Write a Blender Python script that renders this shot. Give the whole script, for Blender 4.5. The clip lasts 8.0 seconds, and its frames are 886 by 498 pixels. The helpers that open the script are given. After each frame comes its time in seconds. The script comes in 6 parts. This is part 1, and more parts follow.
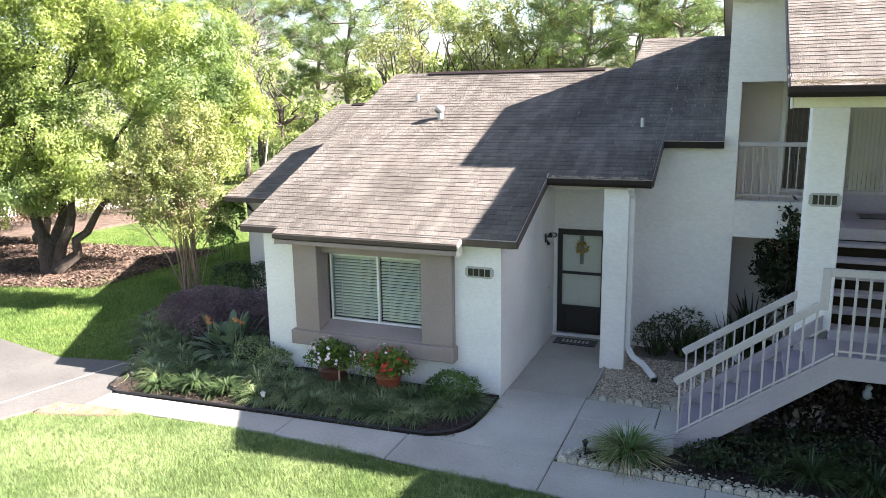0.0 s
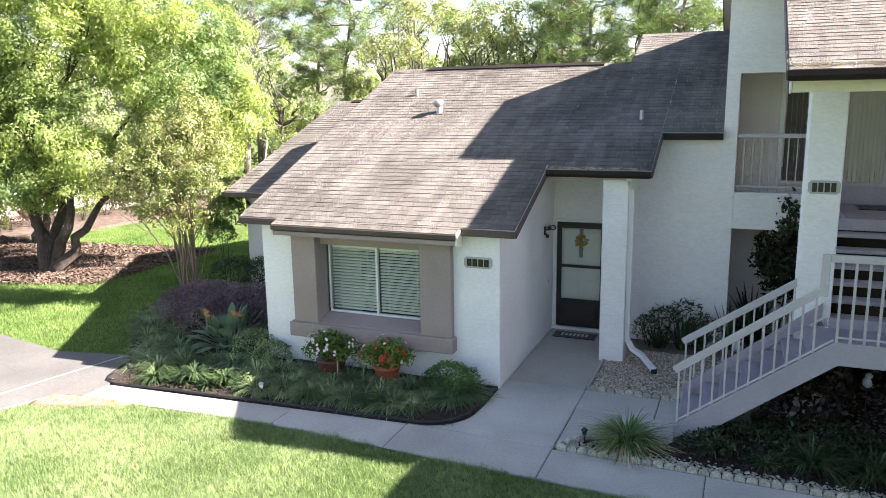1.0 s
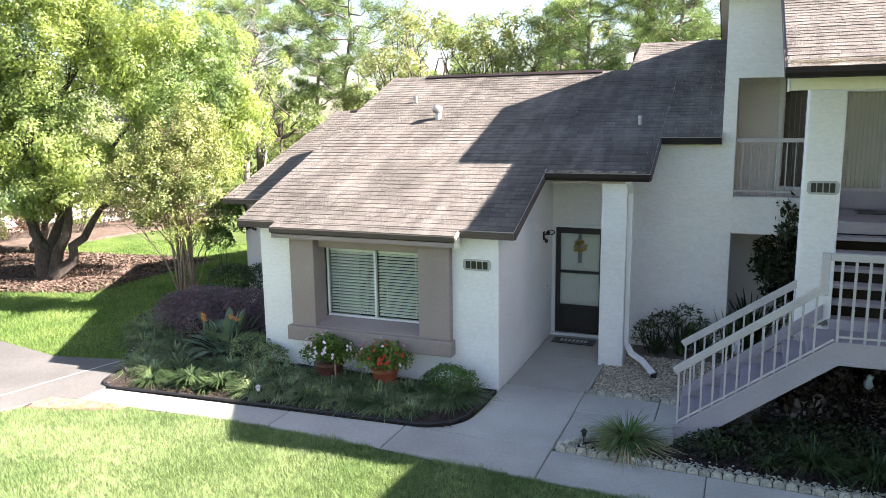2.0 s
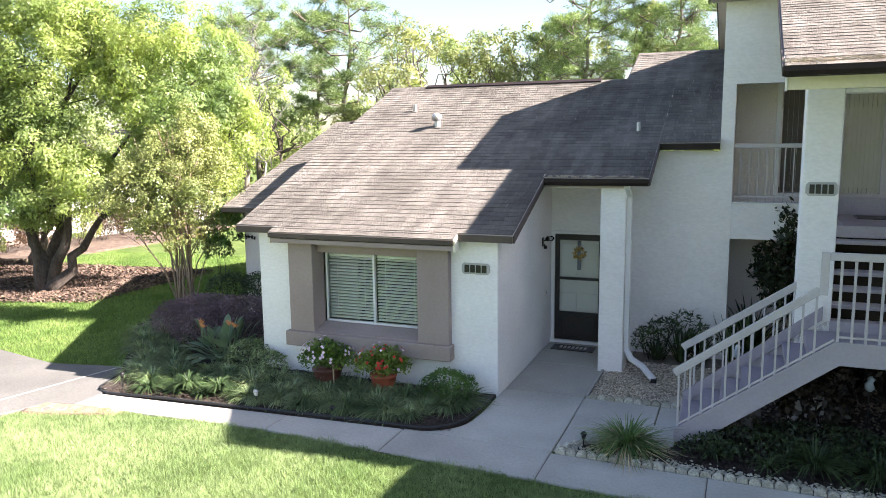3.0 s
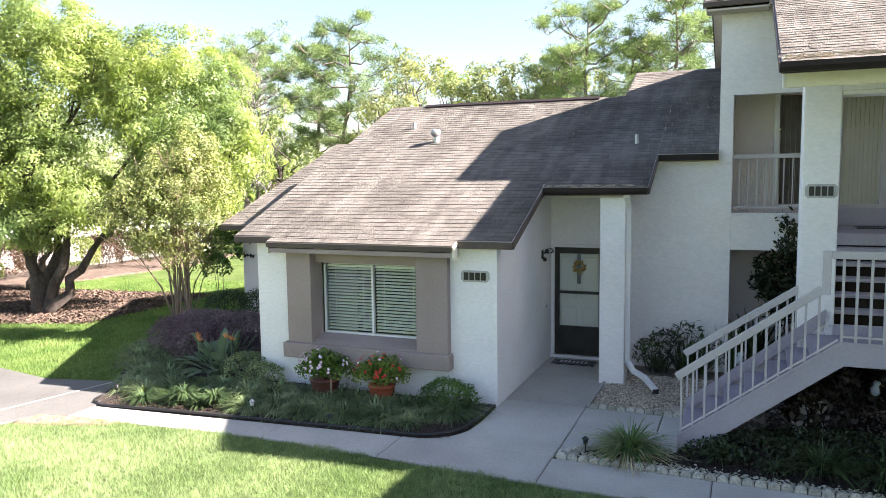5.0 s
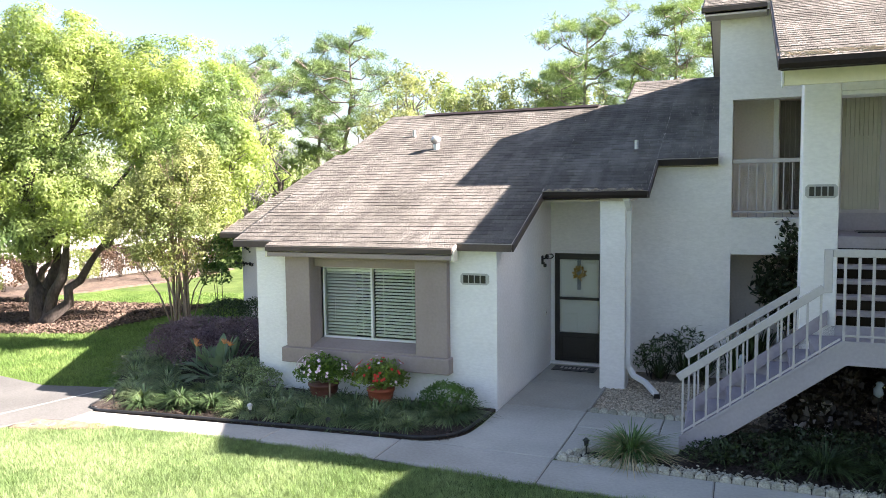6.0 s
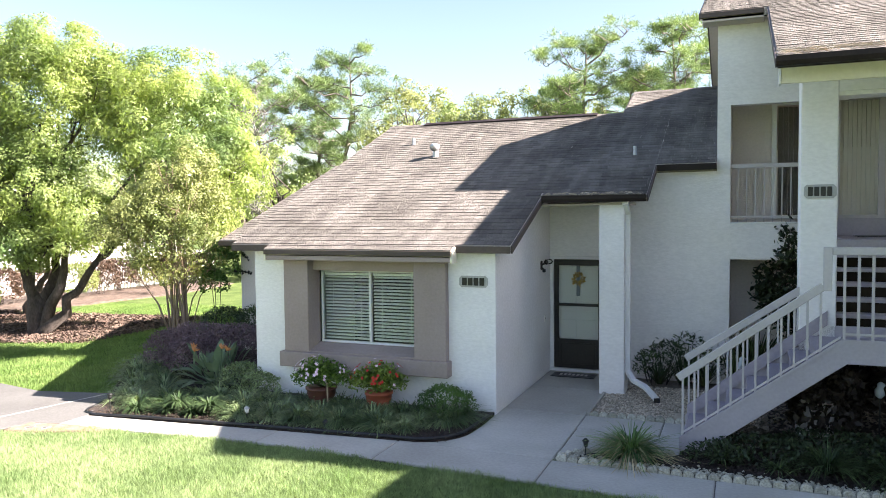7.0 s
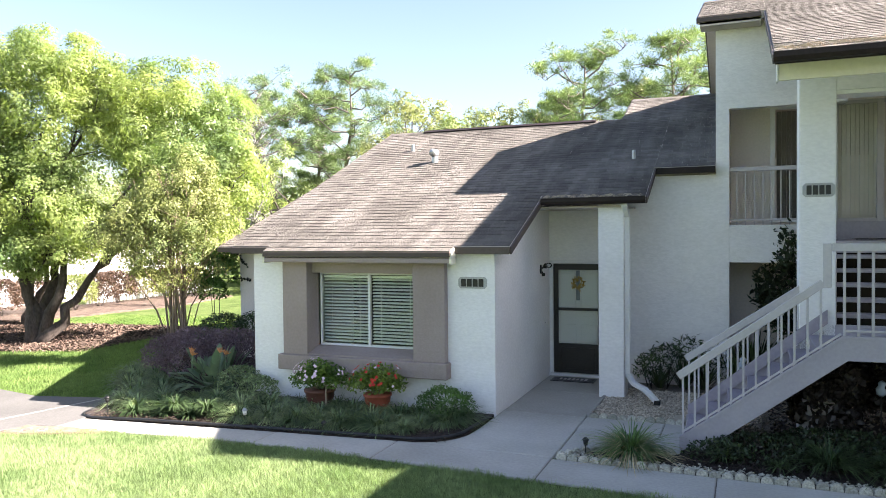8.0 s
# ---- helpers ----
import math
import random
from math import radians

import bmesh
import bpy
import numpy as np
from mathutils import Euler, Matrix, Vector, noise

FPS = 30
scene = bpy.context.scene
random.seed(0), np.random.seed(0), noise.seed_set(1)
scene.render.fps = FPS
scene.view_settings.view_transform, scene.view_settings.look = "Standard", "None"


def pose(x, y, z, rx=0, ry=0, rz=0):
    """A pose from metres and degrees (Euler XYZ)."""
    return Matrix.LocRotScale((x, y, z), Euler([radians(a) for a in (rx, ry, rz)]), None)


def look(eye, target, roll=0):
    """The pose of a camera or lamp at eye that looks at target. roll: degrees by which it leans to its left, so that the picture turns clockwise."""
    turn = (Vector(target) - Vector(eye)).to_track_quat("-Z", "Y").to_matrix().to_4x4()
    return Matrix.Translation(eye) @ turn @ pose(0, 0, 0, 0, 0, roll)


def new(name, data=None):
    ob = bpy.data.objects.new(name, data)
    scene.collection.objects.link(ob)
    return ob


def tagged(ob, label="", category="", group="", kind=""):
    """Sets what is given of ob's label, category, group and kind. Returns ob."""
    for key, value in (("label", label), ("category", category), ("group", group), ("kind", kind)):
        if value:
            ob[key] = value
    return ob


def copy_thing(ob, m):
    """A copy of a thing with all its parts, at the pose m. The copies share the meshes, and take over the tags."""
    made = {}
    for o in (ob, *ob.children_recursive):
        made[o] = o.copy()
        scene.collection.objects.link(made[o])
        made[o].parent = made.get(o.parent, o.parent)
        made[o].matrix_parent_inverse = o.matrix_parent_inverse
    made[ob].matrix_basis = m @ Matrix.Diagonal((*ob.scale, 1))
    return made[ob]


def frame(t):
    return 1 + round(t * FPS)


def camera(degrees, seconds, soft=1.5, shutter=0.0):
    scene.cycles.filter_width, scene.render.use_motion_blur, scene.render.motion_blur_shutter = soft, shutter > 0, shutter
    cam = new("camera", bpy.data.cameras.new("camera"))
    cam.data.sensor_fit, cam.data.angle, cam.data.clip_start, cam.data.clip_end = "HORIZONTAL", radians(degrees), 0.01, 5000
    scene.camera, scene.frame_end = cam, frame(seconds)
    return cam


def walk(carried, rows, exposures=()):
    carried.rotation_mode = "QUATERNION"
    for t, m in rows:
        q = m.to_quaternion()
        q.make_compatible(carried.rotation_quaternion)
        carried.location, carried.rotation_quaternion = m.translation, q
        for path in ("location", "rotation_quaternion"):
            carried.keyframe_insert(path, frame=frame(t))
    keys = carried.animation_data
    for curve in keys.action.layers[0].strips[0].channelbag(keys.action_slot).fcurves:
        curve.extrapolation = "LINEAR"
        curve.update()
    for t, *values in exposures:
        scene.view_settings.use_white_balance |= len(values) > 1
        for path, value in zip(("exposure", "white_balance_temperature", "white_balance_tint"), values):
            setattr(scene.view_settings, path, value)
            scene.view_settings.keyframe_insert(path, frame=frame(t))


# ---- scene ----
cam = camera(61.5, 8.0, soft=0.6)
PATH = [
    (0, (3.325, -10.325, 4.594), (2.579, -8.514, 4.186), -0.9),
    (0.5, (3.337, -10.328, 4.479), (2.591, -8.518, 4.071), -0.9),
    (1, (3.347, -10.338, 4.365), (2.6, -8.524, 3.971), -0.9),
    (1.5, (3.343, -10.346, 4.245), (2.597, -8.527, 3.874), -0.8),
    (3, (3.361, -10.369, 3.912), (2.614, -8.538, 3.613), -0.7),
    (3.5, (3.37, -10.371, 3.789), (2.621, -8.536, 3.517), -0.7),
    (4, (3.368, -10.373, 3.684), (2.619, -8.535, 3.436), -0.7),
    (4.5, (3.365, -10.372, 3.571), (2.616, -8.531, 3.348), -0.7),
    (6, (3.364, -10.347, 3.219), (2.613, -8.5, 3.07), -0.7),
    (6.5, (3.363, -10.345, 3.09), (2.612, -8.495, 2.968), -0.6),
    (7, (3.373, -10.34, 2.959), (2.622, -8.489, 2.863), -0.6),
    (7.5, (3.377, -10.336, 2.836), (2.626, -8.484, 2.764), -0.6),
    (8, (3.379, -10.336, 2.721), (2.628, -8.482, 2.671), -0.6),
]
walk(cam, [(t, look(eye, target, roll)) for t, eye, target, roll in PATH], exposures=((0, 2.79, 7050, 17), (8, 2.79, 7050, 17)))

# ---- light ----
SUN = Vector((3.95, 0.775, 2.76)).normalized()
world = bpy.data.worlds.new("sky")
scene.world = world
world.use_nodes = True
wn = world.node_tree
sky = wn.nodes.new("ShaderNodeTexSky")
sky.sky_type = 'NISHITA'
sky.sun_disc = False
sky.sun_elevation = math.asin(SUN.z)
sky.sun_rotation = math.atan2(SUN.x, SUN.y)
sky.air_density, sky.dust_density, sky.ozone_density = 1.0, 1.2, 1.5
wn.links.new(sky.outputs[0], wn.nodes["Background"].inputs[0])
wn.nodes["Background"].inputs[1].default_value = 0.05
sun = new("sun", bpy.data.lights.new("sun", 'SUN'))
sun.data.energy, sun.data.angle, sun.data.color = 5.0, radians(0.53), (1.0, 0.962, 0.915)
sun.matrix_world = look((40, 10, 40), Vector((40, 10, 40)) - SUN)


# ---- materials ----
def mat(name, c1, c2, rough=0.8, scale=1.5, fine=40.0, fine_amt=0.15, bump=0.15, bump_scale=90.0, metal=0.0,
        stretch=(1, 1, 1), island=0.0, obj_random=0.0, translucent=0.0, tcol=None, spec=0.4, streak=0.0):
    m = bpy.data.materials.new(name)
    m.use_nodes = True
    t = m.node_tree
    N, K = t.nodes, t.links
    b = N["Principled BSDF"]
    b.inputs["Roughness"].default_value = rough
    b.inputs["Metallic"].default_value = metal
    b.inputs["Specular IOR Level"].default_value = spec
    geo = N.new("ShaderNodeNewGeometry")
    mp = N.new("ShaderNodeMapping")
    mp.inputs["Scale"].default_value = stretch
    K.new(geo.outputs["Position"], mp.inputs[0])
    n1 = N.new("ShaderNodeTexNoise")
    n1.inputs["Scale"].default_value, n1.inputs["Detail"].default_value = scale, 5
    K.new(mp.outputs[0], n1.inputs[0])
    ramp = N.new("ShaderNodeValToRGB")
    ramp.color_ramp.elements[0].position, ramp.color_ramp.elements[1].position = 0.32, 0.68
    ramp.color_ramp.elements[0].color, ramp.color_ramp.elements[1].color = (*c1, 1), (*c2, 1)
    K.new(n1.outputs[0], ramp.inputs[0])
    n2 = N.new("ShaderNodeTexNoise")
    n2.inputs["Scale"].default_value, n2.inputs["Detail"].default_value = fine, 3
    K.new(mp.outputs[0], n2.inputs[0])
    val = N.new("ShaderNodeMapRange")
    val.inputs[1].default_value, val.inputs[2].default_value = 0.3, 0.7
    val.inputs[3].default_value, val.inputs[4].default_value = 1 - fine_amt, 1 + fine_amt
    K.new(n2.outputs[0], val.inputs[0])
    last = val.outputs[0]

    def times(a, b_):
        q = N.new("ShaderNodeMath")
        q.operation = 'MULTIPLY'
        K.new(a, q.inputs[0]), K.new(b_, q.inputs[1])
        return q.outputs[0]
    for amt, src in ((island, geo.outputs["Random Per Island"]), (obj_random, None)):
        if amt:
            src = src or N.new("ShaderNodeObjectInfo").outputs["Random"]
            r = N.new("ShaderNodeMapRange")
            r.inputs[3].default_value, r.inputs[4].default_value = 1 - amt, 1 + amt
            K.new(src, r.inputs[0])
            last = times(last, r.outputs[0])
    if streak:
        ms = N.new("ShaderNodeMapping")
        ms.inputs["Scale"].default_value = (5.0, 0.4, 0.4)
        K.new(geo.outputs["Position"], ms.inputs[0])
        ns = N.new("ShaderNodeTexNoise")
        ns.inputs["Scale"].default_value, ns.inputs["Detail"].default_value = 1.0, 6
        K.new(ms.outputs[0], ns.inputs[0])
        r = N.new("ShaderNodeMapRange")
        r.inputs[1].default_value, r.inputs[2].default_value = 0.35, 0.68
        r.inputs[3].default_value, r.inputs[4].default_value = 1 - streak, 1 + streak
        K.new(ns.outputs[0], r.inputs[0])
        last = times(last, r.outputs[0])
    mx = N.new("ShaderNodeMix")
    mx.data_type, mx.blend_type = 'RGBA', 'MULTIPLY'
    mx.inputs[0].default_value = 1.0
    K.new(ramp.outputs[0], mx.inputs[6])
    K.new(last, mx.inputs[7])
    K.new(mx.outputs[2], b.inputs["Base Color"])
    if bump:
        n3 = N.new("ShaderNodeTexNoise")
        n3.inputs["Scale"].default_value, n3.inputs["Detail"].default_value = bump_scale, 4
        K.new(mp.outputs[0], n3.inputs[0])
        bp = N.new("ShaderNodeBump")
        bp.inputs["Strength"].default_value, bp.inputs["Distance"].default_value = bump, 0.02
        K.new(n3.outputs[0], bp.inputs["Height"])
        K.new(bp.outputs[0], b.inputs["Normal"])
    if translucent:
        tr = N.new("ShaderNodeBsdfTranslucent")
        if tcol:
            tm = N.new("ShaderNodeMix")
            tm.data_type, tm.blend_type = 'RGBA', 'MULTIPLY'
            tm.inputs[0].default_value = 1.0
            K.new(mx.outputs[2], tm.inputs[6])
            tm.inputs[7].default_value = (*tcol, 1)
            K.new(tm.outputs[2], tr.inputs[0])
        else:
            K.new(mx.outputs[2], tr.inputs[0])
        ms = N.new("ShaderNodeMixShader")
        ms.inputs[0].default_value = translucent
        K.new(b.outputs[0], ms.inputs[1]), K.new(tr.outputs[0], ms.inputs[2])
        K.new(ms.outputs[0], N["Material Output"].inputs[0])
    return m


def glass(name, ior=1.5):
    """Thin clear pane: lets light through and mirrors at grazing angles."""
    m = bpy.data.materials.new(name)
    m.use_nodes = True
    N, K = m.node_tree.nodes, m.node_tree.links
    N.remove(N["Principled BSDF"])
    clear, gloss, mix, fr = N.new("ShaderNodeBsdfTransparent"), N.new("ShaderNodeBsdfGlossy"), N.new("ShaderNodeMixShader"), N.new("ShaderNodeFresnel")
    clear.inputs[0].default_value = (0.95, 0.97, 0.96, 1)
    gloss.inputs["Roughness"].default_value = 0.01
    fr.inputs[0].default_value = ior
    K.new(fr.outputs[0], mix.inputs[0]), K.new(clear.outputs[0], mix.inputs[1]), K.new(gloss.outputs[0], mix.inputs[2])
    K.new(mix.outputs[0], N["Material Output"].inputs[0])
    return m


M_STUCCO = mat("white_stucco", (0.80, 0.782, 0.772), (0.87, 0.852, 0.842), 0.9, 0.8, 14, 0.05, 0.30, 22, stretch=(1, 1, 2.0))
M_TAUPE = mat("taupe_stucco", (0.30, 0.24, 0.22), (0.35, 0.285, 0.265), 0.85, 1.2, 25, 0.06, 0.25, 40)
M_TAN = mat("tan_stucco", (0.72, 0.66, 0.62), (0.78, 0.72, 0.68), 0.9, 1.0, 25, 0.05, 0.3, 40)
M_CREAM = mat("cream_board", (0.74, 0.70, 0.56), (0.80, 0.76, 0.62), 0.7, 1.0, 20, 0.04, 0.05, 40)
M_SOFFIT = mat("soffit_board", (0.50, 0.44, 0.39), (0.56, 0.50, 0.45), 0.8, 1.0, 20, 0.05, 0.1, 40)
M_FASCIA = mat("brown_fascia", (0.062, 0.045, 0.038), (0.095, 0.070, 0.060), 0.55, 2, 30, 0.12, 0.1, 60)
M_GUTTER = mat("dark_gutter", (0.016, 0.011, 0.010), (0.028, 0.019, 0.017), 0.55, 2, 30, 0.2, 0.08, 60, spec=0.2)
M_SHINGLE = mat("brown_shingle", (0.116, 0.107, 0.097), (0.20, 0.184, 0.169), 0.95, 0.7, 70, 0.32, 0.9, 160, island=0.16, streak=0.17, spec=0.12)
M_SHINGLE_P = mat("brown_shingle_tab", (0.116, 0.107, 0.097), (0.20, 0.184, 0.169), 0.95, 0.7, 70, 0.32, 0.9, 160, obj_random=0.16, streak=0.17, spec=0.12)
M_CONCRETE = mat("concrete", (0.315, 0.305, 0.275), (0.475, 0.465, 0.43), 0.85, 0.6, 26, 0.08, 0.1, 110, obj_random=0.07)
M_JOINT = mat("joint_dirt", (0.10, 0.09, 0.08), (0.15, 0.135, 0.12), 1.0, 5, 60, 0.2, 0.2, 90)
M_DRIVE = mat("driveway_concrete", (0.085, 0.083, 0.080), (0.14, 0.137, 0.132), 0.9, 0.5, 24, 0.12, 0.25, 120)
M_LAWN = mat("lawn_soil", (0.06, 0.095, 0.028), (0.11, 0.15, 0.05), 1.0, 1.2, 35, 0.35, 0.6, 60, spec=0.1)
M_GRASS = mat("grass_blades", (0.15, 0.23, 0.092), (0.30, 0.375, 0.20), 0.7, 0.7, 9, 0.3, 0, island=0.3, translucent=0.4, tcol=(1.2, 1.25, 0.75), spec=0.2)
M_SIDEGRASS = mat("side_grass_blades", (0.105, 0.185, 0.05), (0.20, 0.285, 0.095), 0.7, 0.9, 12, 0.3, 0, island=0.3, translucent=0.35, tcol=(1.2, 1.25, 0.75), spec=0.2)
M_MULCH = mat("brown_mulch", (0.02, 0.014, 0.012), (0.055, 0.040, 0.033), 1.0, 9, 55, 0.4, 0.8, 50)
M_REDMULCH = mat("pine_straw_mulch", (0.07, 0.048, 0.038), (0.14, 0.10, 0.08), 1.0, 4, 45, 0.4, 0.8, 40)
M_GRAVEL = mat("pale_gravel", (0.42, 0.36, 0.28), (0.62, 0.55, 0.45), 0.9, 12, 60, 0.15, 0.2, 120, island=0.4)
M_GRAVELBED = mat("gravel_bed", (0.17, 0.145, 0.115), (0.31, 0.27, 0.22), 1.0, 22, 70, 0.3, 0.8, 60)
M_SCALLOP = mat("concrete_edging", (0.34, 0.33, 0.265), (0.54, 0.52, 0.44), 0.95, 7, 50, 0.3, 0.5, 70, obj_random=0.15)
M_EDGING = mat("black_edging", (0.012, 0.012, 0.014), (0.025, 0.025, 0.027), 0.5, 6, 40, 0.2, 0.1, 60)
M_WHITE = mat("white_metal", (0.72, 0.72, 0.72), (0.79, 0.79, 0.79), 0.4, 2, 30, 0.04, 0.03, 60)
M_LILAC = mat("mauve_paint", (0.37, 0.34, 0.37), (0.43, 0.40, 0.43), 0.6, 1.4, 25, 0.06, 0.08, 60)
M_TREAD = mat("mauve_floor_paint", (0.30, 0.27, 0.31), (0.36, 0.325, 0.37), 0.55, 1.4, 25, 0.08, 0.08, 60)
M_RAIL = mat("grey_rail_paint", (0.46, 0.43, 0.43), (0.52, 0.49, 0.49), 0.5, 1.6, 25, 0.05, 0.05, 60)
M_DARK = mat("dark_bronze", (0.022, 0.020, 0.018), (0.034, 0.030, 0.027), 0.4, 3, 30, 0.15, 0.05, 60)
M_DOOR = mat("door_panel", (0.76, 0.74, 0.69), (0.82, 0.80, 0.75), 0.5, 2, 20, 0.03, 0.03, 40)
M_BLIND = mat("blind_slat", (0.90, 0.91, 0.87), (0.94, 0.95, 0.91), 0.45, 3, 20, 0.03, 0.0)
M_VBLIND_DK = mat("brown_vertical_blind", (0.16, 0.135, 0.12), (0.21, 0.18, 0.16), 0.7, 3, 20, 0.05, 0.05)
M_VBLIND = mat("vertical_blind", (0.78, 0.715, 0.66), (0.85, 0.79, 0.74), 0.7, 3, 20, 0.05, 0.05)
# near-black colour that stands in for the darkness of unlit interiors
M_ROOM = mat("interior_gloom", (0.025, 0.023, 0.022), (0.04, 0.037, 0.035), 0.9, 1, 10, 0.05, 0.0)
M_GLASS = glass("window_glass", 1.33)
M_GLASS_THIN = glass("door_glass", 1.18)
M_BLACK = mat("black_metal", (0.012, 0.012, 0.012), (0.02, 0.02, 0.02), 0.35, 5, 40, 0.1, 0.03)
M_STEEL = mat("galvanised_steel", (0.42, 0.43, 0.45), (0.55, 0.56, 0.58), 0.45, 8, 50, 0.1, 0.05, 60, metal=0.6)
M_SIGN = mat("sign_plate", (0.38, 0.375, 0.36), (0.46, 0.455, 0.44), 0.5, 6, 50, 0.1, 0.1, 80)
M_POT1 = mat("brown_pot", (0.10, 0.04, 0.03), (0.15, 0.06, 0.045), 0.5, 5, 40, 0.1, 0.1, 60)
M_POT2 = mat("terracotta_pot", (0.30, 0.075, 0.04), (0.38, 0.10, 0.055), 0.6, 5, 40, 0.1, 0.1, 60)
M_MAT = mat("door_mat", (0.07, 0.068, 0.07), (0.17, 0.165, 0.165), 1.0, 16, 60, 0.3, 0.5, 120)
M_BARK = mat("grey_bark", (0.045, 0.036, 0.031), (0.10, 0.082, 0.072), 0.95, 4, 30, 0.3, 0.8, 25, stretch=(1, 1, 0.35))
M_STEM = mat("crape_bark", (0.22, 0.155, 0.11), (0.32, 0.24, 0.175), 0.8, 4, 30, 0.2, 0.3, 30, stretch=(1, 1, 0.3))
M_PINEBARK = mat("pine_bark", (0.12, 0.10, 0.088), (0.20, 0.17, 0.15), 0.95, 3, 20, 0.3, 0.8, 15, stretch=(1, 1, 0.4))
M_DEADWOOD = mat("pale_dead_wood", (0.13, 0.122, 0.113), (0.23, 0.217, 0.205), 0.9, 3, 20, 0.2, 0.4, 15)


def leafmat(name, c1, c2, tr=0.5, scale=0.5, island=0.35, rough=0.42, spec=0.3):
    return mat(name, c1, c2, rough, scale, 3.0, 0.18, 0, island=island, translucent=tr, tcol=(1.15, 1.2, 0.65), spec=spec)


M_LEAF_BIG = leafmat("yellow_green_leaves", (0.155, 0.235, 0.095), (0.35, 0.415, 0.14), 0.55, island=0.25, rough=0.36, spec=0.5)
M_LEAF_CRAPE = leafmat("crape_leaves", (0.15, 0.20, 0.075), (0.32, 0.325, 0.135), 0.4, island=0.4)
M_LEAF_OAK = leafmat("oak_leaves", (0.165, 0.225, 0.108), (0.32, 0.38, 0.175))
M_LEAF_OLIVE = leafmat("olive_leaves", (0.18, 0.215, 0.108), (0.325, 0.345, 0.175))
M_NEEDLE = leafmat("pine_needles", (0.12, 0.185, 0.085), (0.22, 0.30, 0.125), 0.35)
M_LIRIOPE = leafmat("liriope_leaves", (0.072, 0.122, 0.056), (0.265, 0.33, 0.17), 0.2, 2.5, 0.6)
M_BRIGHT = leafmat("variegated_leaves", (0.030, 0.062, 0.024), (0.07, 0.112, 0.045), 0.25, 3.0, 0.35, 0.62)
M_PURPLE = leafmat("purple_leaves", (0.12, 0.078, 0.098), (0.235, 0.165, 0.195), 0.2, 2.0)
M_PADDLE = leafmat("paddle_leaves", (0.10, 0.16, 0.10), (0.21, 0.28, 0.18), 0.2, 2.0, 0.25)
M_SHRUB = leafmat("green_shrub_leaves", (0.055, 0.12, 0.03), (0.12, 0.22, 0.055), 0.25, 3.0)
M_DKLEAF = leafmat("dark_leaves", (0.022, 0.042, 0.018), (0.085, 0.125, 0.05), 0.15, 3.0, 0.55)
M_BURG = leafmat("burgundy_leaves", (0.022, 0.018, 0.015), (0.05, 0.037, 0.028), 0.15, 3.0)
M_FLOWERL = leafmat("potted_leaves", (0.06, 0.12, 0.03), (0.15, 0.24, 0.05), 0.3, 6.0)
M_PETAL_W = mat("white_petals", (0.62, 0.42, 0.54), (0.80, 0.70, 0.76), 0.6, 20, 60, 0.1, 0)
M_PETAL_R = mat("red_petals", (0.42, 0.015, 0.015), (0.60, 0.05, 0.03), 0.6, 20, 60, 0.1, 0)
M_PETAL_O = mat("orange_petals", (0.42, 0.17, 0.06), (0.56, 0.26, 0.11), 0.6, 20, 60, 0.1, 0)
M_STATUE = mat("pale_ceramic", (0.36, 0.44, 0.50), (0.52, 0.58, 0.62), 0.4, 6, 40, 0.05, 0.05)

# ---- building blocks ----
ORG = {}


def thing(name, at, label, category, group="", kind=""):
    ob = new(name)
    ob.location = at
    ORG[ob] = Vector(at)
    return tagged(ob, label, category, group, kind)


def mesh_part(name, verts, faces, material, parent=None, label="", smooth=False, mats=None):
    org = ORG.get(parent, Vector((0, 0, 0)))
    me = bpy.data.meshes.new(name)
    v = np.asarray(verts, dtype=float).reshape(-1, 3) - np.array(org)
    me.from_pydata(v.tolist(), [], faces)
    me.materials.append(material)
    for m in mats or ():
        me.materials.append(m)
    if smooth:
        me.shade_smooth()
    me.update()
    ob = new(name, me)
    if parent is not None:
        ob.parent = parent
    ORG[ob] = org
    if label:
        tagged(ob, label)
    return ob


def part(name, bm, material, parent=None, label="", smooth=False):
    """Links a bmesh in place coordinates as one mesh object under a thing or a part."""
    org = ORG.get(parent, Vector((0, 0, 0)))
    bmesh.ops.translate(bm, verts=bm.verts, vec=-org)
    me = bpy.data.meshes.new(name)
    bm.to_mesh(me)
    bm.free()
    me.materials.append(material)
    if smooth:
        me.shade_smooth()
    ob = new(name, me)
    if parent is not None:
        ob.parent = parent
    ORG[ob] = org
    if label:
        tagged(ob, label)
    return ob


def box(bm, x0, x1, y0, y1, z0, z1, bevel=0.0):
    made = bmesh.ops.create_cube(bm, size=1.0, matrix=Matrix.LocRotScale(
        ((x0 + x1) / 2, (y0 + y1) / 2, (z0 + z1) / 2), None, (x1 - x0, y1 - y0, z1 - z0)))["verts"]
    if bevel:
        edges = list({e for v in made for e in v.link_edges})
        bmesh.ops.bevel(bm, geom=edges, offset=bevel, segments=1, affect='EDGES')
    return bm


def bbox(x0, x1, y0, y1, z0, z1, bevel=0.008):
    return box(bmesh.new(), x0, x1, y0, y1, z0, z1, bevel)


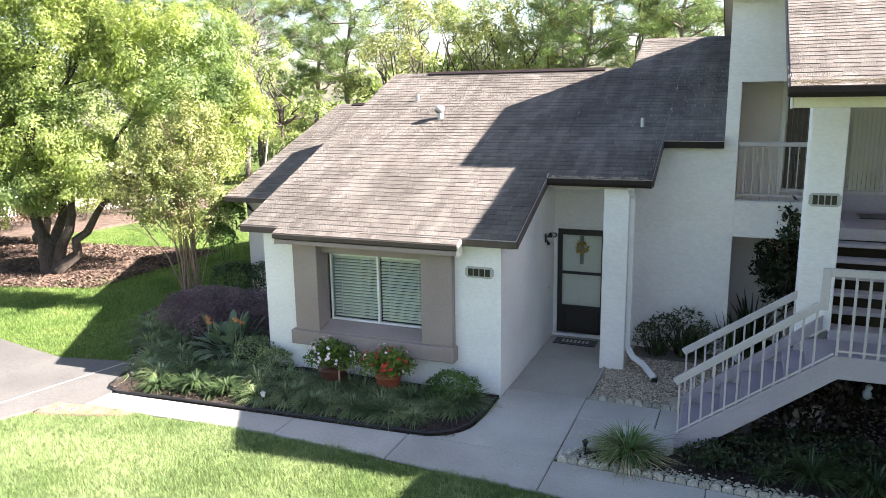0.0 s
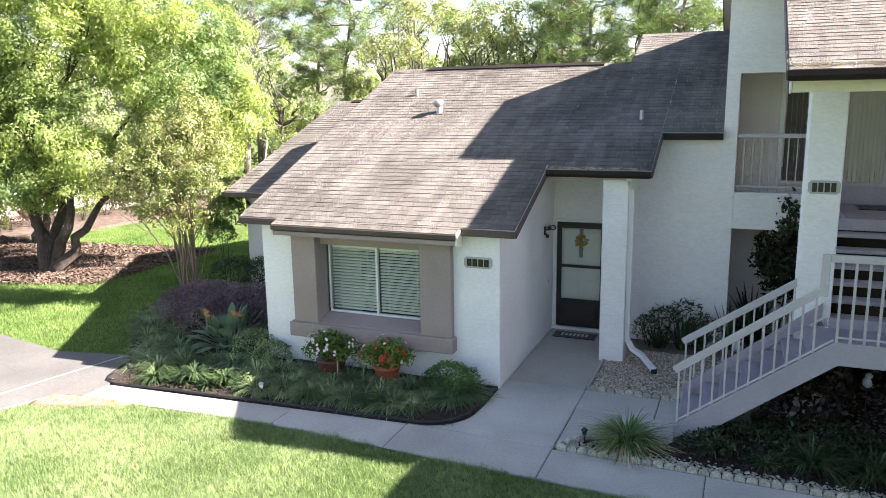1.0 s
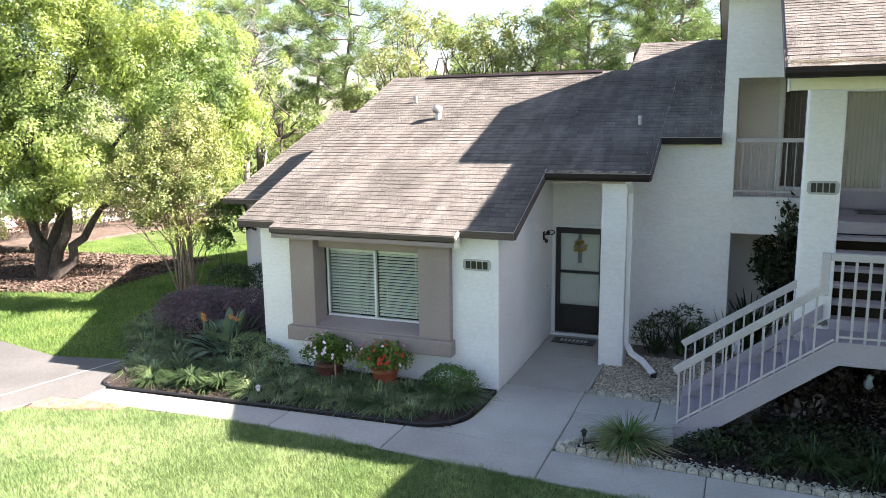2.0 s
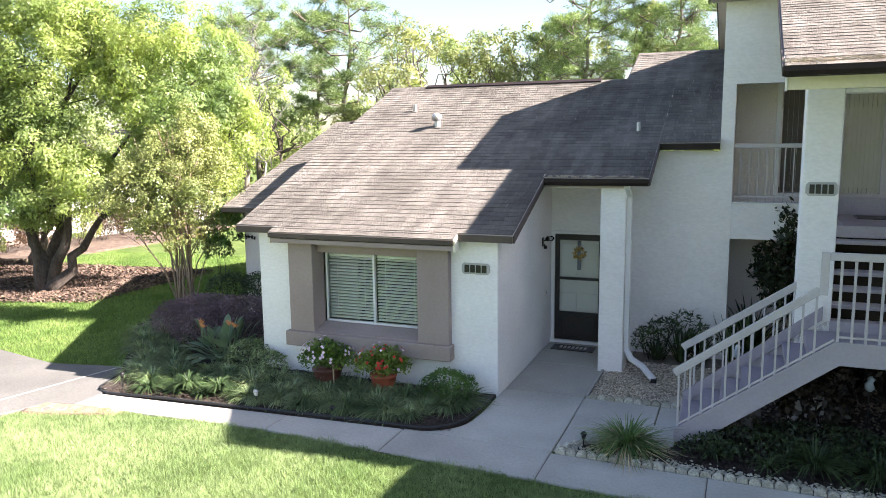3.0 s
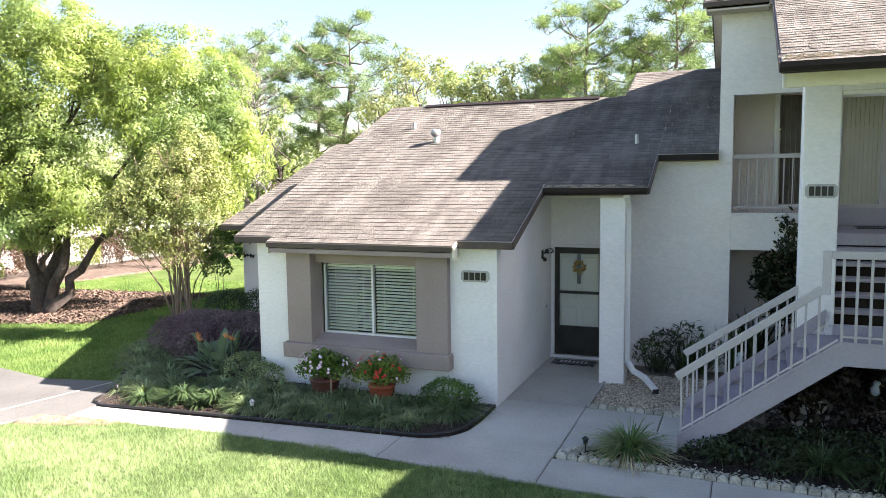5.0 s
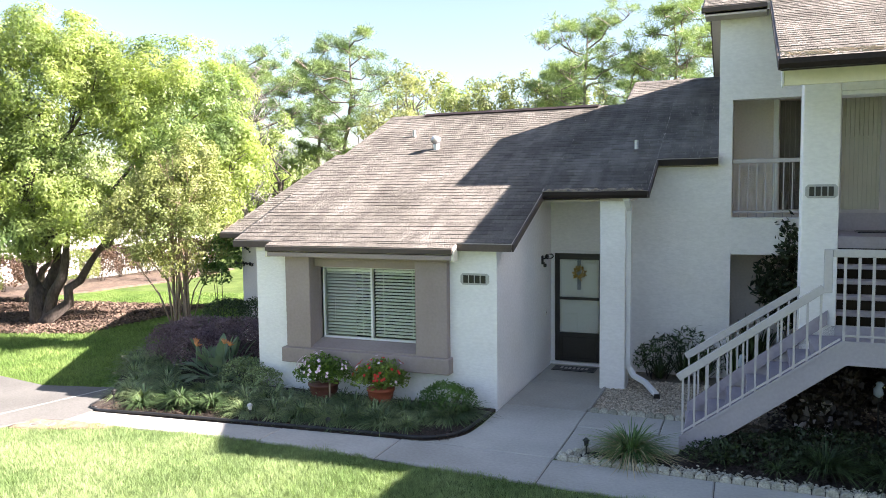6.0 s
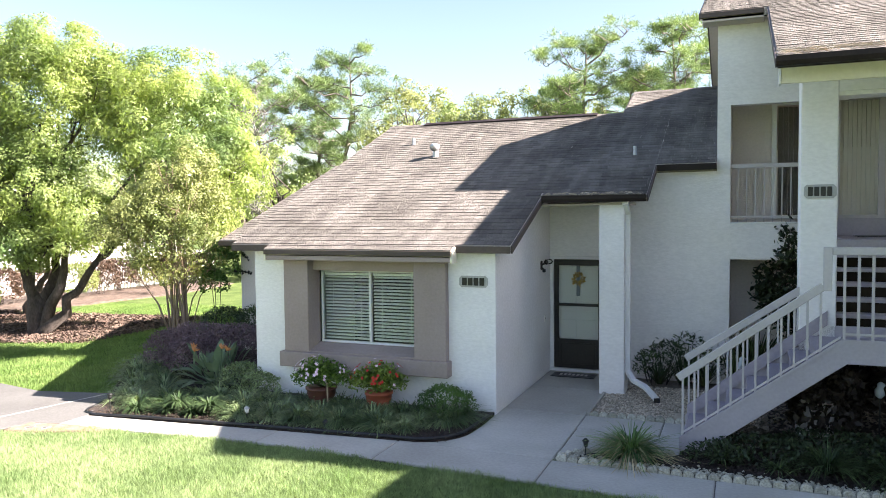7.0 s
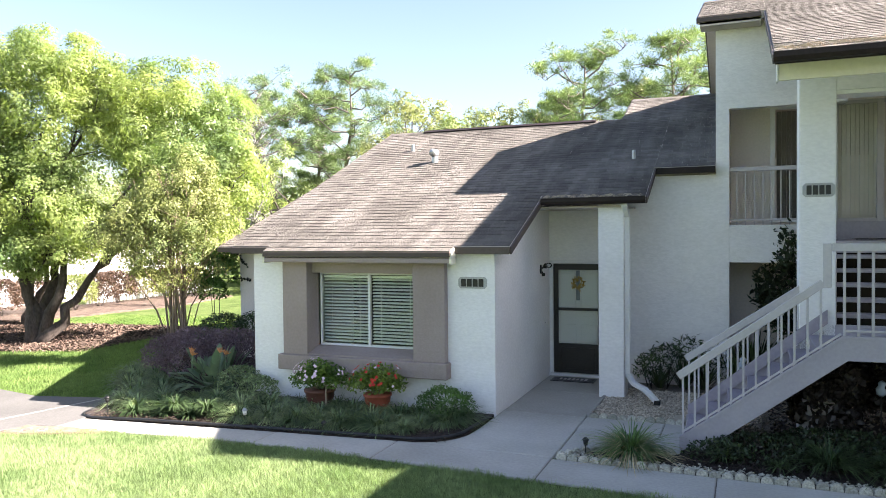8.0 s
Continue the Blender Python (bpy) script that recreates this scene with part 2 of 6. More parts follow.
def rod(bm, a, b, w, h=None, bevel=0.0):
    """A square bar from a to b, w wide across and h high."""
    a, b = Vector(a), Vector(b)
    d = b - a
    up = Vector((0, 0, 1)) if abs(d.normalized().z) < 0.95 else Vector((0, 1, 0))
    side = d.cross(up).normalized()
    up = side.cross(d).normalized()
    h = h or w
    vs = [bm.verts.new(p + side * sx * w / 2 + up * sz * h / 2) for p in (a, b) for sx, sz in ((-1, -1), (1, -1), (1, 1), (-1, 1))]
    fs = [bm.faces.new([vs[k] for k in f]) for f in ((3, 2, 1, 0), (4, 5, 6, 7), (0, 1, 5, 4), (1, 2, 6, 5), (2, 3, 7, 6), (3, 0, 4, 7))]
    if bevel:
        bmesh.ops.bevel(bm, geom=list({e for f in fs for e in f.edges}), offset=bevel, segments=1, affect='EDGES')
    return bm


def prism(bm, poly, axis, a, b):
    """Extrudes a polygon from a to b along axis: its points are the other two coordinates in order."""
    def at(p, c):
        q = list(p)
        q.insert(axis, c)
        return q
    lo = [bm.verts.new(at(p, a)) for p in poly]
    hi = [bm.verts.new(at(p, b)) for p in poly]
    bm.faces.new(lo), bm.faces.new(hi[::-1])
    for k in range(len(poly)):
        n = (k + 1) % len(poly)
        bm.faces.new([lo[n], lo[k], hi[k], hi[n]])
    bmesh.ops.recalc_face_normals(bm, faces=bm.faces)
    return bm


def tube_data(points, radii, n=7):
    """Vertices and faces of a tapered tube along points."""
    V, F = [], []
    pts = [Vector(p) for p in points]
    for k, p in enumerate(pts):
        d = (pts[min(k + 1, len(pts) - 1)] - pts[max(k - 1, 0)]).normalized()
        s = d.orthogonal().normalized() if k == 0 else (s - d * s.dot(d)).normalized()
        u = d.cross(s)
        for j in range(n):
            a = 2 * math.pi * j / n
            V.append(p + (s * math.cos(a) + u * math.sin(a)) * radii[k])
    for k in range(len(pts) - 1):
        for j in range(n):
            q = (j + 1) % n
            F.append((k * n + j, k * n + q, (k + 1) * n + q, (k + 1) * n + j))
    F.append(tuple(range(n))[::-1])
    F.append(tuple((len(pts) - 1) * n + j for j in range(n)))
    return V, F


def join(datas):
    V, F = [], []
    for v, f in datas:
        o = len(V)
        V += list(v)
        F += [tuple(o + i for i in q) for q in f]
    return V, F


# ---- ground ----
def hgt(x, y):
    """Height of the ground: it falls a little towards the drive and the far lawn."""
    fall = 0.033 * min(max(0.0, -x - 1.0), 6.0)
    f = min(1.0, max(0.0, -y - 0.15))
    fall *= f + (1 - f) * min(1.0, max(0.0, (-4.2 - x) / 0.8))
    return -fall - 0.02 * min(max(0.0, -x - 7.0), 13.0) - 0.006 * min(max(0.0, y - 8.0), 40.0)


def lines(lo, hi, near_lo, near_hi, step, grow=1.35):
    out = list(np.arange(near_lo, near_hi + 1e-6, step))
    s = step
    while out[-1] < hi:
        s *= grow
        out.append(min(hi, out[-1] + s))
    s = step
    while out[0] > lo:
        s *= grow
        out.insert(0, max(lo, out[0] - s))
    return out


gx, gy = lines(-600, 600, -30, 12, 0.5), lines(-600, 600, -12, 24, 0.5)
gv = [(x, y, hgt(x, y) - 0.03 + 0.012 * noise.noise((x * 0.8, y * 0.8, 0))) for y in gy for x in gx]
gw = len(gx)
gf = [(j * gw + i, j * gw + i + 1, (j + 1) * gw + i + 1, (j + 1) * gw + i) for j in range(len(gy) - 1) for i in range(gw - 1)]
ground = mesh_part("ground", gv, gf, M_LAWN, smooth=True)
tagged(ground, "green lawn ground falling gently towards the drive", "ground", kind="structure")


def sheet(name, poly, material, label, category, lift=0.02, bumps=0.012, step=0.12, kind="structure", skirt=0.12):
    """A bumpy raised sheet with the outline of a plan polygon."""
    bm = bmesh.new()
    face = bm.faces.new([bm.verts.new((x, y, 0)) for x, y in poly])
    bmesh.ops.triangulate(bm, faces=[face])
    xs, ys = [p[0] for p in poly], [p[1] for p in poly]
    for axis, lo, hi in ((0, min(xs), max(xs)), (1, min(ys), max(ys))):
        c = lo + step
        while c < hi - 1e-4:
            co, no = [0, 0, 0], [0, 0, 0]
            co[axis], no[axis] = c, 1
            bmesh.ops.bisect_plane(bm, geom=list(bm.verts) + list(bm.edges) + list(bm.faces), plane_co=co, plane_no=no)
            c += step
    rim = [e for e in bm.edges if e.is_boundary]
    for v in bm.verts:
        x, y = v.co.x, v.co.y
        v.co.z = hgt(x, y) + lift + bumps * (noise.noise((x * 5, y * 5, 3)) + 0.6 * noise.noise((x * 13, y * 13, 7)))
    ex = bmesh.ops.extrude_edge_only(bm, edges=rim)["geom"]
    for v in ex:
        if isinstance(v, bmesh.types.BMVert):
            v.co.z -= skirt
    bmesh.ops.recalc_face_normals(bm, faces=bm.faces)
    ob = part(name, bm, material, smooth=bumps > 0)
    return tagged(ob, label, category, kind=kind)


def slab(name, poly, z0, z1, material, parent=None, bevel=0.012):
    bm = bmesh.new()
    prism(bm, poly, 2, z0, z1)
    bmesh.ops.bevel(bm, geom=[e for e in bm.edges if all(v.co.z > z1 - 1e-4 for v in e.verts)], offset=bevel, segments=1, affect='EDGES')
    return part(name, bm, material, parent)


def lawn_edge(x):
    """The footpath's edge along the lawn."""
    return -2.46 - 0.05 * np.maximum(0, x) + 0.24 * np.clip((-x - 0.6) / 2.2, 0, 1)


# footpath with its separate slabs over a joint bed
bm = bbox(-1.0, 9.0, -2.44, -1.73, -0.12, -0.012, 0)
box(bm, -6.15, -1.002, -2.21, -1.73, -0.12, -0.012)
for v in bm.verts:
    v.co.z += hgt(v.co.x, v.co.y)
walkway = part("footpath", bm, M_JOINT)
tagged(walkway, "pale concrete footpath with dirty joints", "path", kind="structure")
G = 0.006


def rect(x0, x1, y0, y1):
    return [(x0 + G, y0 + G), (x1 - G, y0 + G), (x1 - G, y1 - G), (x0 + G, y1 - G)]


for x0, x1 in ((-6.2, -4.5), (-4.5, -2.65), (-2.65, -0.8), (-0.8, 1.25), (1.25, 3.1), (3.1, 4.95), (4.95, 6.8), (6.8, 8.8)):
    ya, yb = -1.67 if x0 < 1.2 else -1.73 - 0.026 * (x0 - 1.25), -1.67 if x0 < 1.2 else -1.73 - 0.026 * (x1 - 1.25)
    slab("slab", [(x0 + G, lawn_edge(x0) + G), (x1 - G, lawn_edge(x1) + G), (x1 - G, yb - G), (x0 + G, ya - G)], -0.1, 0.0, M_CONCRETE, walkway)
for ob in walkway.children:
    for v in ob.data.vertices:
        v.co.z += hgt(v.co.x, v.co.y)
arc = [(-0.8, -1.67)] + [(-0.72 + 0.70 * math.sin(a), -0.97 - 0.70 * math.cos(a)) for a in np.linspace(0.1, 1.4, 9)] + [(0.0, -0.72), (0.0, 0.35), (1.25, 0.35), (1.25, -1.67)]
slab("slab", [(x, y) for x, y in arc], -0.1, 0.0, M_CONCRETE, walkway)
slab("slab", rect(0.0, 1.25, 0.35, 1.9), -0.1, 0.0, M_CONCRETE, walkway)
slab("slab", rect(0.0, 1.6, 1.9, 3.3), -0.1, 0.0, M_CONCRETE, walkway)
slab("slab", rect(1.25, 2.35, -0.36, 0.36), -0.1, 0.0, M_CONCRETE, walkway)
slab("slab", rect(2.35, 3.6, -0.36, 0.36), -0.1, 0.0, M_CONCRETE, walkway)
slab("slab", [(1.262, -1.64), (1.75, -1.16), (2.65, -1.05), (2.65, -0.372), (1.262, -0.372)], -0.1, -0.004, M_CONCRETE, walkway)

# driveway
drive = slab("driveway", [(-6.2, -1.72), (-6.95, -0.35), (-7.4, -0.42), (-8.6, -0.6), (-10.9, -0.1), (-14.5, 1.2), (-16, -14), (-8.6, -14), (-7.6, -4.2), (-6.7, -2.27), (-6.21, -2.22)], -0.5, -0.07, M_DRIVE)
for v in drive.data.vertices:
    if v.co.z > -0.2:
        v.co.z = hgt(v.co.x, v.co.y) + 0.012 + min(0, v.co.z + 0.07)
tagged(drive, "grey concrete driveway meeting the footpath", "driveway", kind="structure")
joint = bmesh.new()
rod(joint, (-7.12, -0.5, hgt(-7.12, -0.5) + 0.013), (-7.75, -3.0, hgt(-7.75, -3.0) + 0.013), 0.03, 0.012)
part("joint", joint, M_CONCRETE, drive)

# asphalt road in front of the lawn
road = slab("road", [(-60, -26), (40, -26), (40, -11.2), (-60, -11.2)], -0.5, 0.0, mat("asphalt", (0.035, 0.035, 0.036), (0.06, 0.06, 0.06), 0.9, 1.0, 60, 0.2, 0.4, 90))
for v in road.data.vertices:
    v.co.z += -0.30
tagged(road, "dark asphalt road in front of the lawn", "road", kind="structure")

# planting beds
bed_arc = [(-0.72 + 0.66 * math.sin(a), -1.0 - 0.66 * math.cos(a)) for a in np.linspace(0.0, 1.35, 8)]
sheet("flower_bed", [(-6.1, -1.66)] + bed_arc + [(-0.03, -0.3), (-0.03, 0.0), (-4.2, 0.0), (-4.2, 4.0), (-9.6, 4.0), (-9.3, 2.2), (-7.9, 0.6), (-6.9, -0.6), (-6.66, -1.1), (-6.58, -1.35), (-6.42, -1.55)], M_MULCH,
      "dark mulch flower bed under the window", "flower bed", 0.015)
sheet("stair_bed", [(1.3, -1.68), (9.0, -1.885), (9.0, 3.0), (3.7, 3.0), (3.7, -0.42), (2.75, -0.42), (2.66, -1.05), (1.78, -1.15)], M_MULCH,
      "dark mulch bed beneath the outdoor stairs", "flower bed", 0.0)
sheet("gravel_bed", [(1.29, 0.42), (3.7, 0.42), (3.7, 3.08), (1.6, 3.08), (1.6, 2.4), (1.29, 1.9)], M_GRAVELBED,
      "pale gravel bed beside the entry pillar", "gravel bed", 0.0)
sheet("straw_bed", [(-26, 3.0), (-17.5, 3.4), (-14.3, 4.2), (-12.6, 6.2), (-12.3, 8.4), (-14.6, 9.0), (-18.5, 8.2), (-26, 8.5)], M_REDMULCH,
      "reddish pine straw bed round the trees", "mulch bed", 0.02, 0.03, 0.35)
sheet("far_bed", [(-26.9, 6.5), (-22.2, 7.5), (-20.6, 11.5), (-20.0, 16.0), (-21.0, 21.0), (-24.4, 22.0), (-24.4, 15.0), (-26.9, 14.0)], M_REDMULCH,
      "reddish mulch bed before the white fence", "mulch bed", 0.02, 0.04, 0.5)

# black plastic edging along the flower bed
edge_pts = [(-6.66, -1.1, 0.0), (-6.57, -1.36, 0.005), (-6.41, -1.56, 0.012), (-6.1, -1.66, 0.02), (-5.6, -1.665, 0.03)] + [(x, -1.66, 0.04) for x in np.linspace(-5, -0.8, 9)] + [(x, y, 0.04) for x, y in bed_arc] + [(-0.02, -0.15, 0.04)]
edge_pts = [(x, y, z + hgt(x, y)) for x, y, z in edge_pts]
v, f = tube_data(edge_pts, [0.022] * len(edge_pts), 8)
tagged(mesh_part("lawn_edging", v, f, M_EDGING, smooth=True), "black plastic edging strip round the flower bed", "edging", kind="structure")

# scalloped concrete border blocks
bm = bmesh.new()
prof = [(-0.062, -0.05), (0.062, -0.05), (0.062, 0.03)] + [(0.062 * math.cos(a), 0.02 + 0.06 * math.sin(a)) for a in np.linspace(0.25, math.pi - 0.25, 8)] + [(-0.062, 0.03)]
prism(bm, prof, 1, -0.028, 0.028)
bmesh.ops.bevel(bm, geom=[e for e in bm.edges if abs(e.verts[0].co.y - e.verts[1].co.y) < 1e-5], offset=0.006, segments=1, affect='EDGES')
block_me = bpy.data.meshes.new("edging_block")
bm.to_mesh(block_me)
bm.free()
block_me.materials.append(M_SCALLOP)


def border(path, label):
    th = thing("stone_border", (*path[0], 0), label, "border")
    for (xa, ya), (xb, yb) in zip(path, path[1:]):
        L = math.hypot(xb - xa, yb - ya)
        n = max(1, round(L / 0.132))
        for k in range(n):
            s = (k + 0.5) / n
            ob = new("block", block_me)
            ob.parent = th
            x, y = xa + (xb - xa) * s, ya + (yb - ya) * s
            ob.matrix_basis = pose(x - path[0][0], y - path[0][1], random.uniform(-0.026, -0.008), random.uniform(-5, 5), random.uniform(-3, 3),
                                   math.degrees(math.atan2(yb - ya, xb - xa)) + random.uniform(-5, 5))
    return th


border([(1.30, -1.69), (8.8, -1.89)], "scalloped concrete blocks edging the stair bed")
border([(1.30, -1.62), (1.52, -1.36), (1.85, -1.17), (2.62, -1.07)], "scalloped concrete blocks edging the stair bed")
border([(1.30, 0.40), (2.75, 0.40)], "weathered scalloped blocks edging the gravel")
bm = bmesh.new()
box(bm, 1.255, 1.30, 0.42, 1.9, -0.05, 0.035, 0.006)
tagged(part("gravel_kerb", bm, M_CONCRETE), "thin concrete kerb between footpath and gravel", "kerb", kind="structure")


tagged(part("stepping_stone", bbox(2.45, 2.86, 0.47, 0.80, -0.03, 0.035, 0.012), mat("tan_paver", (0.40, 0.35, 0.28), (0.50, 0.45, 0.37), 0.9, 5, 50, 0.12, 0.4, 70)), "tan concrete paver in the gravel bed", "paver")


def pebbles(name, n, inside, material, label, size=(0.009, 0.022)):
    V, F = [], []
    base = [(1, 0, 0), (-1, 0, 0), (0, 1, 0), (0, -1, 0), (0, 0, 1), (0, 0, -1)]
    tri = [(0, 2, 4), (2, 1, 4), (1, 3, 4), (3, 0, 4), (2, 0, 5), (1, 2, 5), (3, 1, 5), (0, 3, 5)]
    for _ in range(n):
        x, y, z = inside()
        r = random.uniform(*size)
        a = random.uniform(0, 6.28)
        sx, sy, sz = r * random.uniform(0.8, 1.4), r * random.uniform(0.7, 1.2), r * random.uniform(0.5, 0.8)
        o = len(V)
        for p in base:
            q = (p[0] * sx, p[1] * sy)
            V.append((x + q[0] * math.cos(a) - q[1] * math.sin(a), y + q[0] * math.sin(a) + q[1] * math.cos(a), z + p[2] * sz))
        F += [tuple(o + i for i in t) for t in tri]
    ob = mesh_part(name, V, F, material, smooth=True)
    return tagged(ob, label, "gravel", kind="stuff")


pebbles("gravel", 10500, lambda: (random.uniform(1.31, 3.6), random.uniform(0.47, 2.45), random.uniform(-0.005, 0.02)), M_GRAVEL, "pale beige pebbles of the gravel bed")
pebbles("white_stones", 1500, lambda: (lambda x: (x, -1.64 - 0.027 * (x - 1.3) + abs(random.gauss(0, 0.09)), random.uniform(0.0, 0.03)))(random.uniform(1.4, 6.5)), M_SCALLOP, "small white stones along the border", (0.012, 0.025))
# stones below the stairs take a darker colour in place of shade
pebbles("shade_stones", 2600, lambda: (random.uniform(3.0, 6.4), random.uniform(-0.4, 2.8), random.uniform(0.0, 0.03)), M_GRAVELBED, "stones under the stairs, greyed for the shade", (0.015, 0.035))


# ---- roofs ----
SL = 0.417
TAB_W = (0.15, 0.20, 0.27)


def tab_mesh(w, e, material):
    """One shingle tab: its lower edge is thick, its upper end tucks under the next course."""
    me = bpy.data.meshes.new("shingle")
    g = 0.0018
    V = [(g, 0, 0.0), (w - g, 0, 0.0), (w - g, 0, 0.0085), (g, 0, 0.0085), (g, e * 1.06, 0.002), (w - g, e * 1.06, 0.002), (g, e * 1.06, -0.002), (w - g, e * 1.06, -0.002)]
    F = [(0, 1, 2, 3), (3, 2, 5, 4), (0, 3, 4, 6), (1, 7, 5, 2)]
    me.from_pydata(V, [], F)
    me.materials.append(material)
    return me


TAB_E = 0.137
TABS = [tab_mesh(w, TAB_E, M_SHINGLE_P) for w in TAB_W]


def shingle_plane(parent, rects, z_at, slope, n_pieces, order_y=1):
    """Covers plan rectangles of one roof plane with shingle tabs: the lowest courses as pieces, the rest joined."""
    ang = math.atan(slope)
    dy = TAB_E * math.cos(ang)
    tabs = []
    for x0, x1, y0, y1 in rects:
        c = 0
        y = y0
        while y < y1 - 0.02:
            x = x0 - random.uniform(0, 0.3)
            while x < x1 - 0.01:
                k = random.choice((0, 0, 1, 2))
                a, b = max(x, x0), min(x + TAB_W[k], x1)
                if b - a > 0.02:
                    tabs.append((y, a, b - a, k if b - a > TAB_W[k] - 1e-6 else -1, min(1.0, (y1 - y) / dy)))
                x += TAB_W[k]
            y += dy
            c += 1
    tabs.sort()
    V, F = [], []
    used = 0
    up = np.array((0, math.cos(ang), math.sin(ang)))
    nrm = np.array((0, -math.sin(ang), math.cos(ang)))
    org = np.array(ORG[parent])
    for y, x, w, k, frac in tabs:
        p = np.array((x, y, z_at(y)))
        lift = random.choice((0, 0.0008, 0.0016, 0.0026, 0.004))
        if k >= 0 and frac > 0.99 and used < n_pieces:
            ob = new("shingle", TABS[k])
            ob.parent = parent
            ob.matrix_basis = Matrix.Translation(p + nrm * lift - org) @ Matrix.Rotation(ang, 4, 'X')
            used += 1
            continue
        g, e = 0.0018, TAB_E * 1.06 * frac
        o = len(V)
        for a, b, c in ((g, 0, 0), (w - g, 0, 0), (w - g, 0, 0.0085), (g, 0, 0.0085), (g, e, 0.002), (w - g, e, 0.002), (g, e, -0.002), (w - g, e, -0.002)):
            V.append(p + np.array((a, 0, 0)) + up * b + nrm * (c + lift))
        F += [tuple(o + i for i in q) for q in ((0, 1, 2, 3), (3, 2, 5, 4), (0, 3, 4, 6), (1, 7, 5, 2))]
    ob = mesh_part("shingles", V, F, M_SHINGLE, parent)
    tagged(ob, kind="stuff")


def deck(bm, x0, x1, y0, y1, z_at, thick, drop=0.004):
    """A sloping roof slab between two y, its top just under the shingles."""
    a, b = z_at(y0) - drop, z_at(y1) - drop
    prism(bm, [(y0, a - thick), (y1, b - thick), (y1, b), (y0, a)], 0, x0, x1)


def zmain(y):
    return 2.55 + SL * y


def zfar(y):
    return 2.40 + 0.37 * (y - 3.3)


def zupper(y):
    return 4.62 + 0.385 * (y + 1.35)


YR, YR2, YF, YU = 6.0, 7.62, 8.55, 4.96

house = thing("house", (0, 0, 0), "single-storey white stucco villa with brown shingle roof", "house")
bm = bmesh.new()
T = 0.10
RX = (-4.55, 0.28, 1.95, 2.93)
FX, AX = -7.6, 0.95
deck(bm, RX[0], RX[1], -0.15, YR, zmain, T)
roof = part("roof", bm, M_SOFFIT, house, "brown shingle roof with tan soffit")
for x0, x1, y0, y1, fn in ((RX[1], RX[2], 1.62, YR, zmain), (RX[2], RX[3], 2.90, YR, zmain), (AX, RX[3], YR, YR2, zmain), (-3.8, -0.57, -0.32, -0.15, zmain),
                           (RX[0], AX, YR, 12.0, lambda y: 2 * zmain(YR) - zmain(y)), (AX, RX[3], YR2, 12.6, lambda y: 2 * zmain(YR2) - zmain(y)),
                           (FX, RX[0], 3.30, YF, zfar), (FX, RX[0], YF, 12.7, lambda y: 2 * zfar(YF) - zfar(y))):
    bm = bmesh.new()
    deck(bm, x0, x1, y0, y1, fn, T)
    part("roof_section", bm, M_SOFFIT if y0 < YR else M_SHINGLE, house)


def fascia(x0, x1, y, z, h=0.115, name="fascia", m=None, th=0.03):
    part(name, bbox(x0, x1, y - th, y - 0.002, z - h, z - 0.012, 0.004), m or M_FASCIA, house)


fascia(RX[0], -3.8, -0.15, zmain(-0.15))
fascia(-0.57, RX[1], -0.15, zmain(-0.15))
fascia(-3.8, -0.57, -0.32, zmain(-0.32), 0.085)
fascia(-3.8, -0.57, -0.29, zmain(-0.32) - 0.075, 0.10, "frieze", M_TAUPE, 0.03)
fascia(RX[1], RX[2], 1.62, zmain(1.62), 0.10, "fascia", M_GUTTER)
fascia(RX[2], RX[3], 2.90, zmain(2.90), 0.12, "fascia", M_GUTTER)
fascia(FX, RX[0] - 0.01, 3.30, zfar(3.30))
# end cheeks of the bay eave
for x in (-3.80, -0.57):
    bm = bmesh.new()
    prism(bm, [(-0.325, zmain(-0.32) - 0.19), (-0.14, zmain(-0.32) - 0.19), (-0.14, zmain(-0.15) - 0.01), (-0.325, zmain(-0.32) - 0.02)], 0, x - 0.015, x + 0.02)
    part("eave_cheek", bm, M_CREAM, house)
# rake boards
for x, ya, yb, fn, m in ((RX[0], -0.15, YR, zmain, M_FASCIA), (RX[1], -0.15, 1.62, zmain, M_FASCIA), (RX[2], 1.62, 2.9, zmain, M_FASCIA), (FX, 3.3, YF, zfar, M_FASCIA), (AX, YR, YR2, zmain, M_FASCIA)):
    s = -1 if x in (RX[0], FX, AX) else 1
    bm = bmesh.new()
    prism(bm, [(ya, fn(ya) - 0.115), (yb, fn(yb) - 0.115), (yb, fn(yb) - 0.01), (ya, fn(ya) - 0.01)], 0, min(x, x + s * 0.025), max(x, x + s * 0.025))
    part("rake_board", bm, m, house)
# gutter of the porch with its leaf litter
bm = bmesh.new()
gp = [(0, 0), (-0.10, 0.0), (-0.125, 0.05), (-0.125, 0.11), (-0.115, 0.11), (-0.112, 0.055), (-0.092, 0.012), (-0.002, 0.012)]
prism(bm, [(1.588 + a, zmain(1.62) - 0.115 + b) for a, b in gp], 0, RX[1] + 0.03, RX[2] + 0.01)
part("gutter", bm, M_GUTTER, house, "dark brown gutter")
